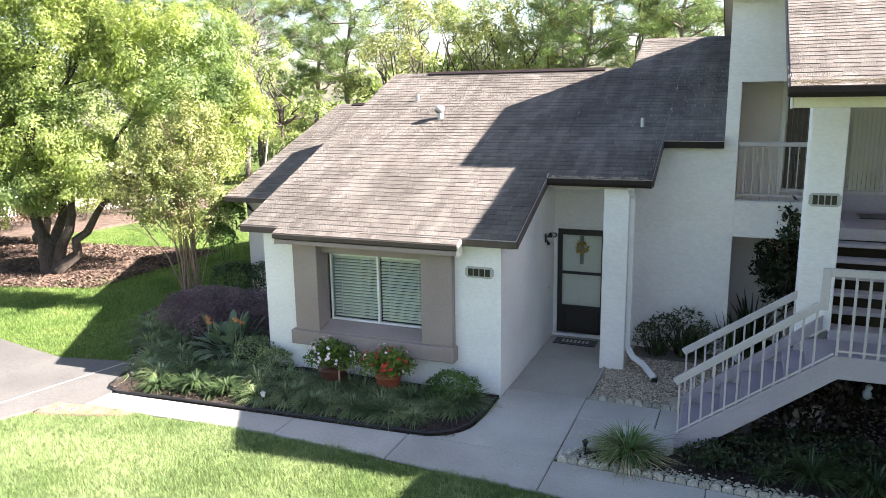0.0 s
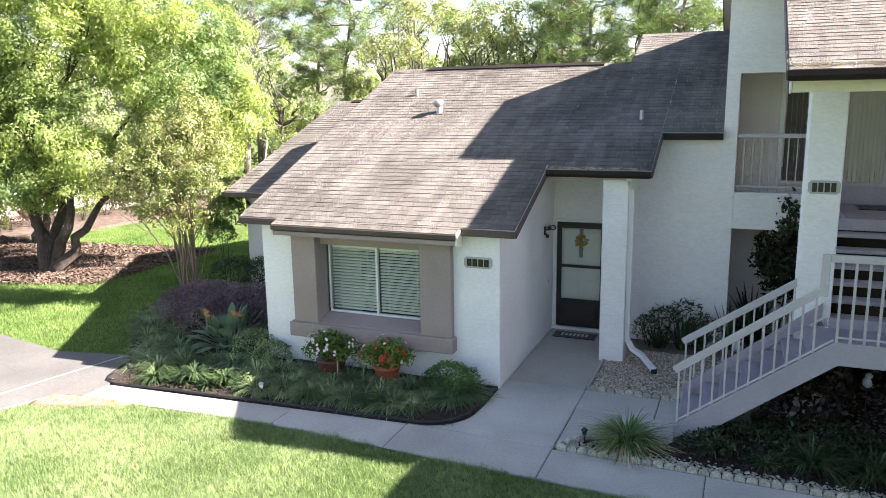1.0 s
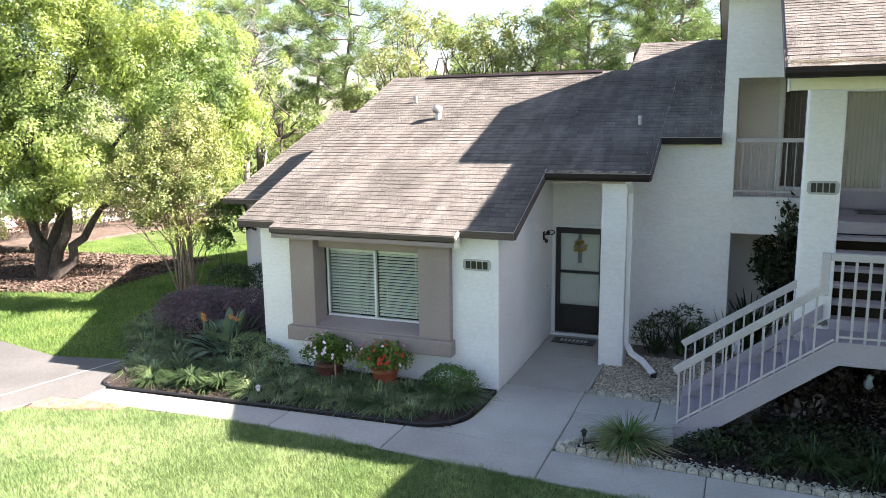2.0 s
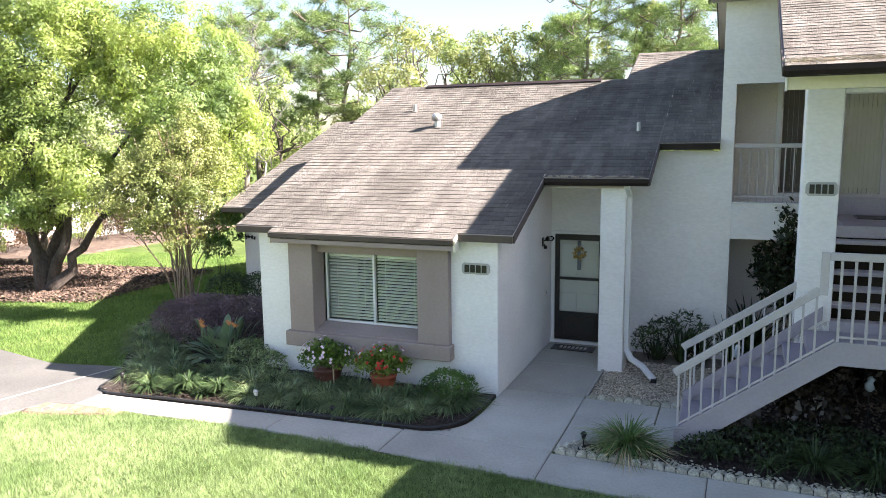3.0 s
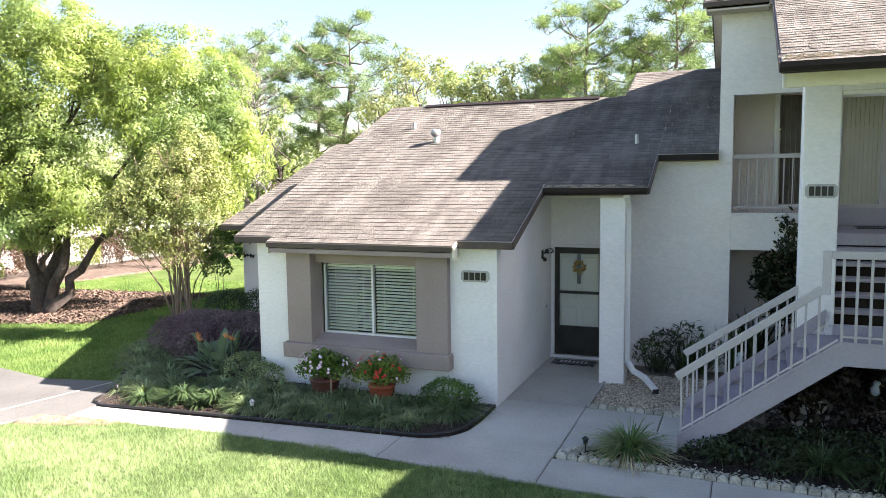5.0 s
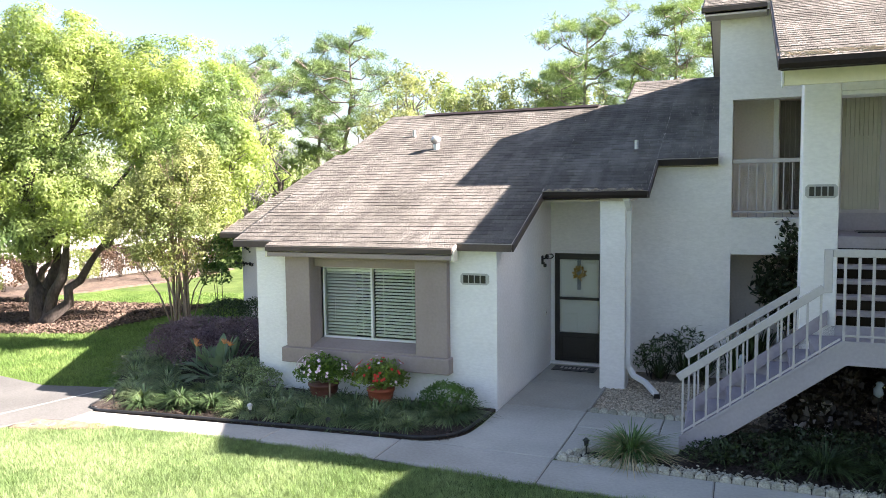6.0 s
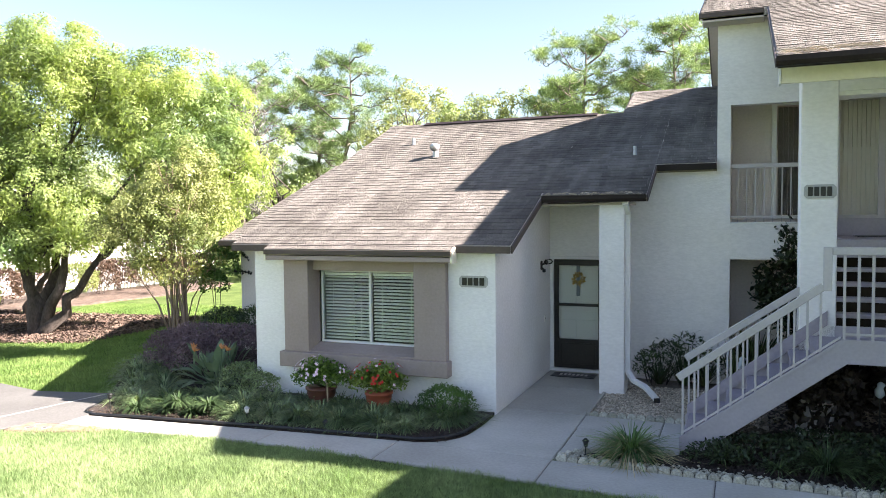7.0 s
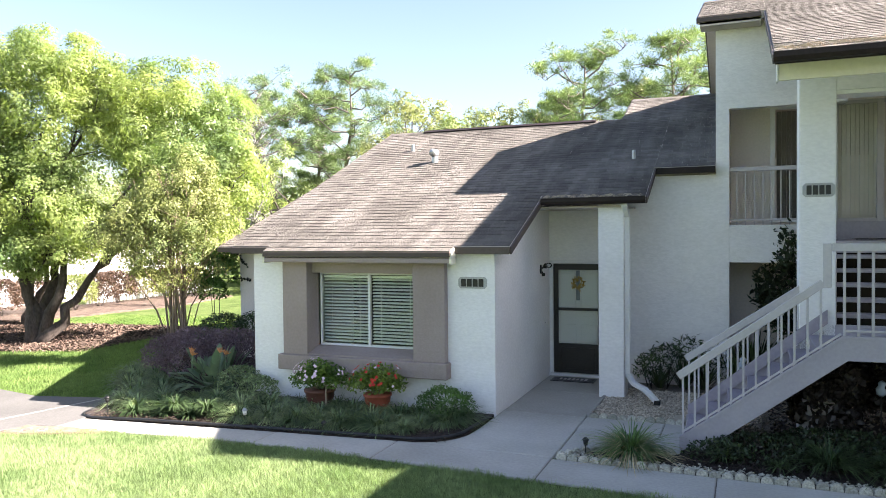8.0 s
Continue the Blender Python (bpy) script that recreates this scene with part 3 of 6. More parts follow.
# ridge caps
for x0, x1, y, z in ((-3.65, 0.40, YR, zmain(YR)), (-7.1, -6.1, YF, zfar(YF))):
    bm = bmesh.new()
    prism(bm, [(y - 0.14, z - 0.045), (y, z + 0.012), (y + 0.14, z - 0.045), (y + 0.14, z - 0.012), (y, z + 0.046), (y - 0.14, z - 0.012)], 0, x0, x1)
    part("ridge_vent", bm, M_GUTTER, house, "dark brown ridge vent")
bm = bmesh.new()
for x0, x1, y, z in ((RX[0], AX, YR, zmain(YR)), (AX, RX[3], YR2, zmain(YR2)), (FX, RX[0], YF, zfar(YF))):
    prism(bm, [(y - 0.16, z - 0.05), (y, z + 0.016), (y + 0.16, z - 0.05), (y, z - 0.02)], 0, x0, x1)
part("ridge_cap", bm, M_SHINGLE, house)

# walls
def wall(name, bm, m=None, label="", parent=None):
    return part(name, bm, m or M_STUCCO, parent or house, label)


TOP = 2.43
WX0, WX1, WZ0, WZ1 = -3.13, -1.26, 0.76, 2.30
bm = bmesh.new()
outer = [bm.verts.new((x, y, z)) for y in (0, 0.2) for x, z in ((-4.22, -0.1), (0, -0.1), (0, TOP), (-4.22, TOP))]
inner = [bm.verts.new((x, y, z)) for y in (0, 0.2) for x, z in ((WX0, WZ0), (WX1, WZ0), (WX1, WZ1), (WX0, WZ1))]
for k in range(4):
    n = (k + 1) % 4
    for o, flip in ((0, 1), (4, -1)):
        bm.faces.new([outer[o + k], outer[o + n], inner[o + n], inner[o + k]][::flip])
    bm.faces.new([outer[n], outer[k], outer[k + 4], outer[n + 4]])
    bm.faces.new([inner[k], inner[n], inner[n + 4], inner[k + 4]])
bmesh.ops.recalc_face_normals(bm, faces=bm.faces)
wall("front_wall", bm)
bm = bmesh.new()
prism(bm, [(0.2, -0.1), (3.3, -0.1), (3.3, zmain(3.3) - T - 0.01), (0.2, zmain(0.2) - T - 0.01)], 0, -0.2, 0.0)
wall("side_wall", bm)
bm = bmesh.new()
prism(bm, [(0.2, -0.3), (12, -0.3), (12, 2.5), (YR, zmain(YR) - T - 0.01), (0.2, zmain(0.2) - T - 0.01)], 0, -4.22, -4.02)
wall("gable_wall", bm)
bm = bmesh.new()
box(bm, 0, 0.06, 3.3, 3.5, -0.1, 3.72), box(bm, 1.02, 1.62, 3.3, 3.5, -0.1, 3.72), box(bm, 0.06, 1.02, 3.3, 3.5, 2.12, 3.72)
wall("entry_wall", bm)
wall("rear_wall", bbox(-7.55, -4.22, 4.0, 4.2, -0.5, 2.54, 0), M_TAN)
bm = bmesh.new()
prism(bm, [(4.2, -0.5), (12, -0.5), (12, 2.7), (YF, zfar(YF) - T - 0.01), (4.2, zfar(4.2) - T - 0.01)], 0, -7.4, -7.2)
wall("gable_wall", bm)
wall("back_wall", bbox(-7.4, 2.9, 12.0, 12.2, -0.5, 2.5, 0))
wall("pillar", bbox(1.19, 1.595, 1.73, 2.14, -0.05, zmain(1.73) - T - 0.02, 0.012), None, "square white stucco pillar")
wall("porch_soffit", bbox(0.002, 1.60, 1.66, 3.298, 3.06, 3.09, 0), M_SOFFIT)
# interior behind the window, its darkness put into a near-black colour
bm = bmesh.new()
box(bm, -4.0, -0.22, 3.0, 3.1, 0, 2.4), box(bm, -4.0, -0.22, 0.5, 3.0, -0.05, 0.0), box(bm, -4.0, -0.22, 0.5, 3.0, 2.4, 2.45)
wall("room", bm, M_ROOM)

# window surround
for x0, x1 in ((-3.58, WX0 + 0.005), (WX1 - 0.005, -0.74)):
    part("window_pier", bbox(x0, x1, -0.12, 0.26, 0.74, 2.30, 0.008), M_TAUPE, house, "taupe stucco pier beside the window")
part("window_header", bbox(WX0 + 0.007, WX1 - 0.007, 0.04, 0.27, 2.06, 2.30, 0.004), M_TAUPE, house)
part("sill_band", bbox(-3.65, -0.70, -0.18, 0.10, 0.50, 0.742, 0.01), M_TAUPE, house, "taupe stucco ledge below the window")
bm = bmesh.new()
prism(bm, [(-0.10, 0.744), (0.27, 0.744), (0.27, 0.86), (0.22, 0.86), (-0.10, 0.765)], 0, WX0 + 0.007, WX1 - 0.007)
part("window_sill", bm, M_TAUPE, house)

# window: frame, mullion, panes, blinds
X0, X1, Z0, Z1, YW = -3.10, -1.29, 0.86, 2.05, 0.25
bm = bmesh.new()
for q in ((X0, X1, Z1 - 0.03, Z1), (X0, X1, Z0, Z0 + 0.035), (X0, X0 + 0.03, Z0 + 0.035, Z1 - 0.03), (X1 - 0.03, X1, Z0 + 0.035, Z1 - 0.03)):
    box(bm, q[0], q[1], YW, YW + 0.07, q[2], q[3], 0.005)
window = part("window", bm, M_WHITE, house, "two-part sliding window with half-open white blinds")
xm = (X0 + X1) / 2
part("mullion", bbox(xm - 0.02, xm + 0.02, YW - 0.008, YW + 0.06, Z0 + 0.035, Z1 - 0.03, 0.005), M_WHITE, window)
for a, b in ((X0 + 0.03, xm - 0.02), (xm + 0.02, X1 - 0.03)):
    p = part("pane", bbox(a, b, YW + 0.03, YW + 0.036, Z0 + 0.035, Z1 - 0.03, 0), M_GLASS, window)
    p.visible_shadow = False
    part("headrail", bbox(a + 0.01, b - 0.01, YW + 0.055, YW + 0.105, Z1 - 0.085, Z1 - 0.045, 0.004), M_BLIND, window)
    n = 20
    for k in range(n):
        z = Z0 + 0.075 + (Z1 - 0.11 - Z0 - 0.075) * k / (n - 1)
        bm = bmesh.new()
        prism(bm, [(YW + 0.058, z - 0.014), (YW + 0.079, z - 0.001), (YW + 0.101, z + 0.009), (YW + 0.101, z + 0.012), (YW + 0.079, z + 0.002), (YW + 0.058, z - 0.010)], 0, a + 0.012, b - 0.012)
        part("slat", bm, M_BLIND, window)
    for c in (0.2, 0.8):
        x = a + (b - a) * c
        part("cord", bbox(x - 0.004, x + 0.004, YW + 0.050, YW + 0.054, Z0 + 0.06, Z1 - 0.06, 0), M_BLIND, window)

# entry door: jambs, dark storm door with glass, pale door behind
bm = bmesh.new()
box(bm, 0.005, 0.075, 3.26, 3.36, 0.0, 2.14, 0.004), box(bm, 0.99, 1.06, 3.26, 3.36, 0.0, 2.14, 0.004), box(bm, 0.0752, 0.9898, 3.26, 3.36, 2.085, 2.14, 0.004)
box(bm, 0.0, 1.06, 3.22, 3.34, -0.02, 0.05, 0.006)
part("door_frame", bm, M_WHITE, house, "white door frame and threshold")
bm = bmesh.new()
DX0, DX1 = 0.08, 0.985
for q in ((DX0, DX0 + 0.085, 0.06, 2.08), (DX1 - 0.085, DX1, 0.06, 2.08), (DX0 + 0.085, DX1 - 0.085, 1.97, 2.08), (DX0 + 0.085, DX1 - 0.085, 1.215, 1.265), (DX0 + 0.085, DX1 - 0.085, 0.06, 0.60)):
    box(bm, q[0], q[1], 3.275, 3.315, q[2], q[3], 0.004)
door = part("storm_door", bm, M_DARK, house, "dark bronze storm door with two glass panes")
for a, b in ((1.265, 1.97), (0.60, 1.215)):
    p = part("pane", bbox(DX0 + 0.085, DX1 - 0.085, 3.29, 3.296, a, b, 0), M_GLASS_THIN, door)
    p.visible_shadow = False
bm = bmesh.new()
rod(bm, (DX0 + 0.04, 3.255, 1.02), (DX0 + 0.04, 3.255, 1.16), 0.03, 0.02, 0.004)
rod(bm, (DX0 + 0.04, 3.255, 1.09), (DX0 + 0.04, 3.28, 1.09), 0.025, 0.04, 0.004)
part("door_handle", bm, M_BLACK, door, "black lever handle")
part("kick_panel", bbox(DX0 + 0.14, DX1 - 0.14, 3.268, 3.278, 0.13, 0.53, 0.01), M_DARK, door)
bm = bbox(0.076, 0.99, 3.38, 3.42, 0.05, 2.085, 0.004)
for z0, z1 in ((0.2, 0.95), (1.1, 1.9)):
    for x0, x1 in ((0.18, 0.48), (0.58, 0.88)):
        box(bm, x0, x1, 3.372, 3.382, z0, z1, 0.008)
part("inner_door", bm, M_DOOR, house, "pale panelled entry door behind the storm door")
# hanging wreath with ribbon on the inner door
wr = thing("door_wreath", (0.52, 3.35, 1.72), "small yellow floral wreath with ribbon on the door", "wreath")
V, F = [], []
for k in range(90):
    a = random.uniform(0, 6.28)
    r = 0.085 + random.gauss(0, 0.025)
    c = Vector((0.52 + r * math.cos(a), 3.345 + random.uniform(-0.015, 0.012), 1.72 + r * math.sin(a)))
    d = Vector((random.gauss(0, 1), random.gauss(0, 0.3), random.gauss(0, 1))).normalized() * 0.028
    e = d.cross(Vector((0, 1, 0))).normalized() * 0.014
    o = len(V)
    V += [c - d, c + e, c + d, c - e]
    F.append((o, o + 1, o + 2, o + 3))
mesh_part("flowers", V, F, mat("straw_flowers", (0.35, 0.20, 0.05), (0.55, 0.36, 0.10), 0.8, 30, 60, 0.2, 0, island=0.4), wr)
bm = bmesh.new()
box(bm, 0.485, 0.555, 3.35, 3.36, 1.40, 1.95, 0.003)
part("ribbon", bm, mat("grey_ribbon", (0.20, 0.22, 0.24), (0.28, 0.30, 0.32), 0.7, 20, 40, 0.1, 0), wr)

# bars for the house number plates
def plate(x0, x1, y, z0, z1, label):
    th = thing("number_plate", ((x0 + x1) / 2, y, z0), label, "sign")
    bm = bmesh.new()
    c = 0.035
    prism(bm, [(x0 + c, z0), (x1 - c, z0), (x1, z0 + c), (x1, z1 - c), (x1 - c, z1), (x0 + c, z1), (x0, z1 - c), (x0, z0 + c)], 1, y - 0.02, y)
    part("backing", bm, M_SIGN, th)
    w = (x1 - x0 - 0.08) / 4
    for k in range(4):
        part("bar", bbox(x0 + 0.046 + k * w, x0 + 0.034 + (k + 1) * w - 0.004, y - 0.03, y - 0.019, z0 + 0.028, z1 - 0.028, 0.004), M_BLACK, th)


plate(-0.56, -0.115, 0.0, 1.86, 2.03, "grey plaque with four dark bars on white stucco")
plate(4.07, 4.445, 0.30, 3.10, 3.275, "grey plaque with four dark bars on the pier")

# wall lamp by the door
lamp = thing("wall_lamp", (0.0, 2.62, 2.05), "black wall lantern with clear glass on the entry wall", "lamp")
part("sensor", bbox(0.03, 0.085, 2.595, 2.645, 1.885, 1.945, 0.01), M_BLACK, lamp, "small black sensor head")
part("bracket", bbox(0.02, 0.05, 2.61, 2.63, 1.93, 1.97, 0.003), M_BLACK, lamp)
part("backplate", bbox(0.0, 0.025, 2.575, 2.665, 1.93, 2.09, 0.01), M_BLACK, lamp)
v, f = tube_data([(0.02, 2.62, 2.03), (0.07, 2.62, 2.04), (0.10, 2.62, 2.06)], [0.014] * 3, 8)
mesh_part("arm", v, f, M_BLACK, lamp, smooth=True)
v, f = tube_data([(0.09, 2.62, 2.065), (0.12, 2.61, 2.075), (0.19, 2.59, 2.085), (0.215, 2.58, 2.085)], [0.03, 0.045, 0.045, 0.02], 10)
mesh_part("globe", v, f, M_GLASS, lamp, smooth=True)
v, f = tube_data([(0.06, 2.62, 2.055), (0.10, 2.615, 2.07), (0.11, 2.612, 2.072)], [0.025, 0.05, 0.046], 10)
mesh_part("cap", v, f, M_BLACK, lamp, smooth=True)

# door bell
bell = thing("door_bell", (0.0, 2.86, 1.0), "small pale door bell on the entry wall", "door bell")
part("case", bbox(0.0, 0.02, 2.835, 2.885, 0.97, 1.08, 0.005), M_DOOR, bell)
part("button", bbox(0.02, 0.026, 2.85, 2.87, 1.02, 1.04, 0.002), M_DARK, bell)

# downspout
ds = thing("downspout", (1.63, 1.86, 0.05), "white square metal downspout with elbow at its foot", "downspout")
bm = bmesh.new()
rod(bm, (1.63, 1.60, 3.20), (1.63, 1.60, 3.06), 0.10, 0.08, 0.01)
rod(bm, (1.63, 1.60, 3.09), (1.63, 1.86, 2.93), 0.085, 0.07, 0.008)
rod(bm, (1.63, 1.88, 2.97), (1.63, 1.88, 0.34), 0.085, 0.07, 0.01)
part("pipe", bm, M_WHITE, ds)
bm = bmesh.new()
rod(bm, (1.63, 1.88, 0.37), (1.74, 1.79, 0.23), 0.085, 0.07, 0.008)
rod(bm, (1.73, 1.80, 0.24), (1.94, 1.58, 0.20), 0.085, 0.07, 0.008)
rod(bm, (1.92, 1.60, 0.21), (2.14, 1.36, 0.07), 0.085, 0.07, 0.008)
part("elbow", bm, M_WHITE, ds)
part("outlet", bbox(2.10, 2.19, 1.31, 1.40, 0.025, 0.09, 0.004), M_BLACK, ds)

# roof vents
def vent(x, y, w, h, d, label, cap=True):
    z = zmain(y)
    th = thing("roof_vent", (x, y, z), label, "vent")
    part("flashing", prism(bmesh.new(), [(y - d * 1.1, zmain(y - d * 1.1) + 0.006), (y + d * 1.1, zmain(y + d * 1.1) + 0.006), (y + d * 1.1, zmain(y + d * 1.1) + 0.02), (y - d * 1.1, zmain(y - d * 1.1) + 0.02)], 0, x - w * 0.8, x + w * 0.8), M_SHINGLE, th)
    v, f = tube_data([(x, y, z - 0.05), (x, y, z + h)], [w / 2, w / 2], 12)
    mesh_part("pipe", v, f, M_STEEL, th, smooth=False)
    if cap:
        v, f = tube_data([(x + 0.0, y, z + h * 0.75), (x + 0.02, y - 0.01, z + h), (x + 0.0, y - d * 0.9, z + h * 1.02), (x, y - d * 1.3, z + h * 0.85)], [w * 0.55, w * 0.6, w * 0.6, w * 0.6], 10)
        mesh_part("hood", v, f, M_STEEL, th, smooth=True)


vent(-2.47, 3.72, 0.13, 0.20, 0.10, "galvanised gooseneck vent on the shingle roof")
vent(-3.33, 4.55, 0.07, 0.15, 0.07, "small grey pipe vent on the shingle roof", False)
vent(1.54, 3.37, 0.07, 0.17, 0.07, "small grey pipe vent on the shingle roof", False)

# wrought iron wall ornament
orn = thing("wall_ornament", (-7.47, 3.98, 1.6), "dark wrought metal vine ornament on white wall", "ornament")
ds_ = []
for a, b, c in (((-7.62, 3.975, 2.3), (-7.5, 3.97, 2.1), (-7.32, 3.975, 1.92)), ((-7.74, 3.975, 1.66), (-7.45, 3.97, 1.64), (-7.22, 3.975, 1.64))):
    ds_.append(tube_data([a, b, c], [0.012, 0.014, 0.008], 6))
    for k in range(16):
        t_ = random.random()
        p = Vector(a).lerp(Vector(b), t_ * 2) if t_ < 0.5 else Vector(b).lerp(Vector(c), t_ * 2 - 1)
        q = p + Vector((random.uniform(-0.06, 0.06), -0.01, random.uniform(-0.07, 0.07)))
        ds_.append(tube_data([p, (p + q) / 2, q], [0.006, 0.028, 0.004], 5))
v, f = join(ds_)
mesh_part("vine", v, f, M_BLACK, orn)

# ---- two-storey building ----
flats = thing("apartment_building", (3.1, 3.1, 0), "two-storey white stucco building with outdoor stairs", "building")
bm = bmesh.new()
U = 0.12
deck(bm, 3.69, 6.2, -1.35, YU, zupper, U)
deck(bm, 2.67, 3.69, 2.70, YU, zupper, U)
deck(bm, 6.2, 15.0, -1.35, YU, zupper, U)
deck(bm, 6.2, 15.0, -7.0, -1.352, lambda y: 4.5, U)
deck(bm, 2.67, 15.0, YU, 11.2, lambda y: 2 * zupper(YU) - zupper(y), U)
uroof = part("roof", bm, M_SOFFIT, flats, "brown shingle roof with tan soffit")
bm = bmesh.new()
prism(bm, [(YU - 0.16, zupper(YU) - 0.05), (YU, zupper(YU) + 0.016), (YU + 0.16, zupper(YU) - 0.05), (YU, zupper(YU) - 0.02)], 0, 2.67, 15)
part("ridge_cap", bm, M_SHINGLE, flats)


def upart(name, x0, x1, y0, y1, z0, z1, m=M_STUCCO, label="", bevel=0.004, parent=None):
    return part(name, bbox(x0, x1, y0, y1, z0, z1, bevel), m, parent or flats, label)


upart("fascia", 3.69, 6.2, -1.38, -1.352, 4.50, zupper(-1.35) - 0.01, M_GUTTER)
bm = bmesh.new()
prism(bm, [(-1.382 + a * 1.0, 4.505 + b * 0.95) for a, b in gp], 0, 3.67, 6.2)
part("gutter", bm, M_GUTTER, flats, "dark brown gutter holding dead twigs")
upart("fascia", 2.67, 3.63, 2.67, 2.698, zupper(2.7) - 0.09, zupper(2.7) - 0.012, M_FASCIA)
upart("frieze", 2.70, 3.63, 2.70, 3.08, zupper(2.7) - 0.155, zupper(2.7) - 0.088, M_SOFFIT)
for x, ya, yb, fn in ((3.69, -1.35, 2.7, zupper), (2.67, 2.7, YU, zupper), (2.67, YU, 11.2, lambda y: 2 * zupper(YU) - zupper(y))):
    bm = bmesh.new()
    prism(bm, [(ya, fn(ya) - 0.11), (yb, fn(yb) - 0.11), (yb, fn(yb) - 0.008), (ya, fn(ya) - 0.008)], 0, x - 0.025, x - 0.001)
    part("rake_board", bm, M_FASCIA, flats)
upart("eave_frieze", 3.74, 6.2, -1.02, -0.98, 4.38, 4.68, M_CREAM, "cream painted frieze board under the eave")
upart("frieze_end", 3.715, 3.738, -1.04, -0.90, 4.37, 4.69, M_WHITE)
# front wall with the balcony and the passage openings
WY = 3.10
bm = bmesh.new()
box(bm, 1.45, 3.14, WY, WY + 0.2, -0.1, 3.62)
wall("passage_wall", bm, None, "", flats)
bm = bmesh.new()
box(bm, 2.93, 3.14, WY, WY + 0.2, 3.62, 6.12), box(bm, 3.14, 4.9, WY, WY + 0.2, 4.71, 6.12)
wall("upper_wall", bm, None, "", flats)
upart("spandrel", 3.142, 4.55, WY, WY + 0.2, 2.13, 2.73)
upart("spandrel_cap", 3.142, 4.55, WY - 0.015, WY + 0.215, 2.73, 2.755, M_WHITE)
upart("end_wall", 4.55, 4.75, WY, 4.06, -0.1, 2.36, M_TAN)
bm = bmesh.new()
prism(bm, [(3.3, -0.1), (11, -0.1), (11, 4.4), (YU, zupper(YU) - U - 0.02), (3.3, zupper(3.3) - U - 0.02)], 0, 2.93, 3.13)
wall("gable_wall", bm, None, "", flats)
upart("back_wall", 3.13, 15, 11.0, 11.2, -0.1, 4.5)
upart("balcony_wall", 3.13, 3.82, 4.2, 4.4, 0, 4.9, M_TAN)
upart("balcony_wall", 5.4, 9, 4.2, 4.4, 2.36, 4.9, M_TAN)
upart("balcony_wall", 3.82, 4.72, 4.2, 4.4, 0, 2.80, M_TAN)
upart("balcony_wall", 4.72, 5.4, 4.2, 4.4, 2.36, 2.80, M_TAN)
upart("inner_floor", 3.2, 14, 4.41, 10.99, 2.36, 2.50, M_TREAD)
# added near-black walls: the deep shade behind the open treads, as colour
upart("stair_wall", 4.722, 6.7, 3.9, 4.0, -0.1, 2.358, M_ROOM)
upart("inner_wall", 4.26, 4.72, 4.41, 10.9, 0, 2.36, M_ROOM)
upart("balcony_wall", 3.82, 5.4, 4.2, 4.4, 4.84, 4.9, M_TAN)
upart("balcony_lining", 3.131, 3.15, 3.31, 4.2, 2.5, 4.9, M_TAN)
upart("upper_floor", 4.76, 9, 2.33, 4.07, 2.36, 2.50, M_TREAD)
upart("balcony_floor", 3.14, 4.54, 3.31, 4.2, 2.36, 2.50, M_TREAD)
upart("upper_ceiling", 4.76, 9, 0.76, 4.07, 4.9, 4.95, M_STUCCO)
upart("balcony_ceiling", 3.14, 4.54, 3.31, 4.2, 4.9, 4.95, M_STUCCO)
# balcony sliding door
bm = bmesh.new()
for q in ((3.80, 3.885, 2.80, 4.84), (4.72, 4.78, 2.80, 4.84), (3.87, 4.72, 4.79, 4.84), (3.87, 4.72, 2.80, 2.85)):
    box(bm, q[0], q[1], 4.10, 4.198, q[2], q[3], 0.004)
sd = part("sliding_door", bm, M_WHITE, flats, "white framed sliding glass door with drawn vertical blinds")
part("pane", bbox(3.90, 4.72, 4.17, 4.176, 2.86, 4.77, 0), M_GLASS_THIN, sd).visible_shadow = False
for k in range(10):
    x = 3.91 + k * 0.082
    bm = bmesh.new()
    prism(bm, [(x, 4.24), (x + 0.080, 4.275), (x + 0.080, 4.28), (x, 4.245)], 2, 2.86, 4.77)
    part("vane", bm, M_VBLIND_DK, sd)
# glazed door with vertical blinds beyond the stairs
bm = bmesh.new()
for q in ((4.80, 4.87, 2.80, 4.86), (5.45, 5.55, 2.80, 4.86), (4.87, 5.45, 4.80, 4.86), (4.87, 5.45, 2.80, 2.86), (5.55, 6.6, 4.80, 4.86), (5.55, 6.6, 2.80, 2.86)):
    box(bm, q[0], q[1], 4.06, 4.14, q[2], q[3], 0.004)
sd2 = part("sliding_door", bm, M_RAIL, flats, "grey framed sliding glass door with closed beige vertical blinds")
part("pane", bbox(4.87, 5.45, 4.1, 4.106, 2.86, 4.80, 0), M_GLASS_THIN, sd2).visible_shadow = False
for k in range(9):
    x = 4.86 + k * 0.068
    bm = bmesh.new()
    prism(bm, [(x, 4.112), (x + 0.064, 4.145), (x + 0.064, 4.15), (x, 4.117)], 2, 2.86, 4.80)
    part("vane", bm, M_VBLIND, sd2)
upart("door_kick", 4.78, 7, 4.07, 4.15, 2.50, 2.80, M_LILAC)
upart("door_head", 4.78, 7, 4.07, 4.15, 4.862, 4.90, M_TAN)
# balcony railing
rl = thing("balcony_railing", (3.14, 3.2, 2.755), "grey painted metal balcony railing", "railing")
btr = part("top_rail", bbox(3.145, 4.54, 3.17, 3.23, 3.66, 3.73, 0.006), M_RAIL, rl)
part("bottom_rail", bbox(3.145, 4.54, 3.18, 3.22, 2.83, 2.86, 0.004), M_RAIL, rl)
for k in range(10):
    x = 3.26 + k * 0.135
    part("baluster", bbox(x - 0.008, x + 0.008, 3.192, 3.208, 2.756, 3.66, 0), M_RAIL, btr)
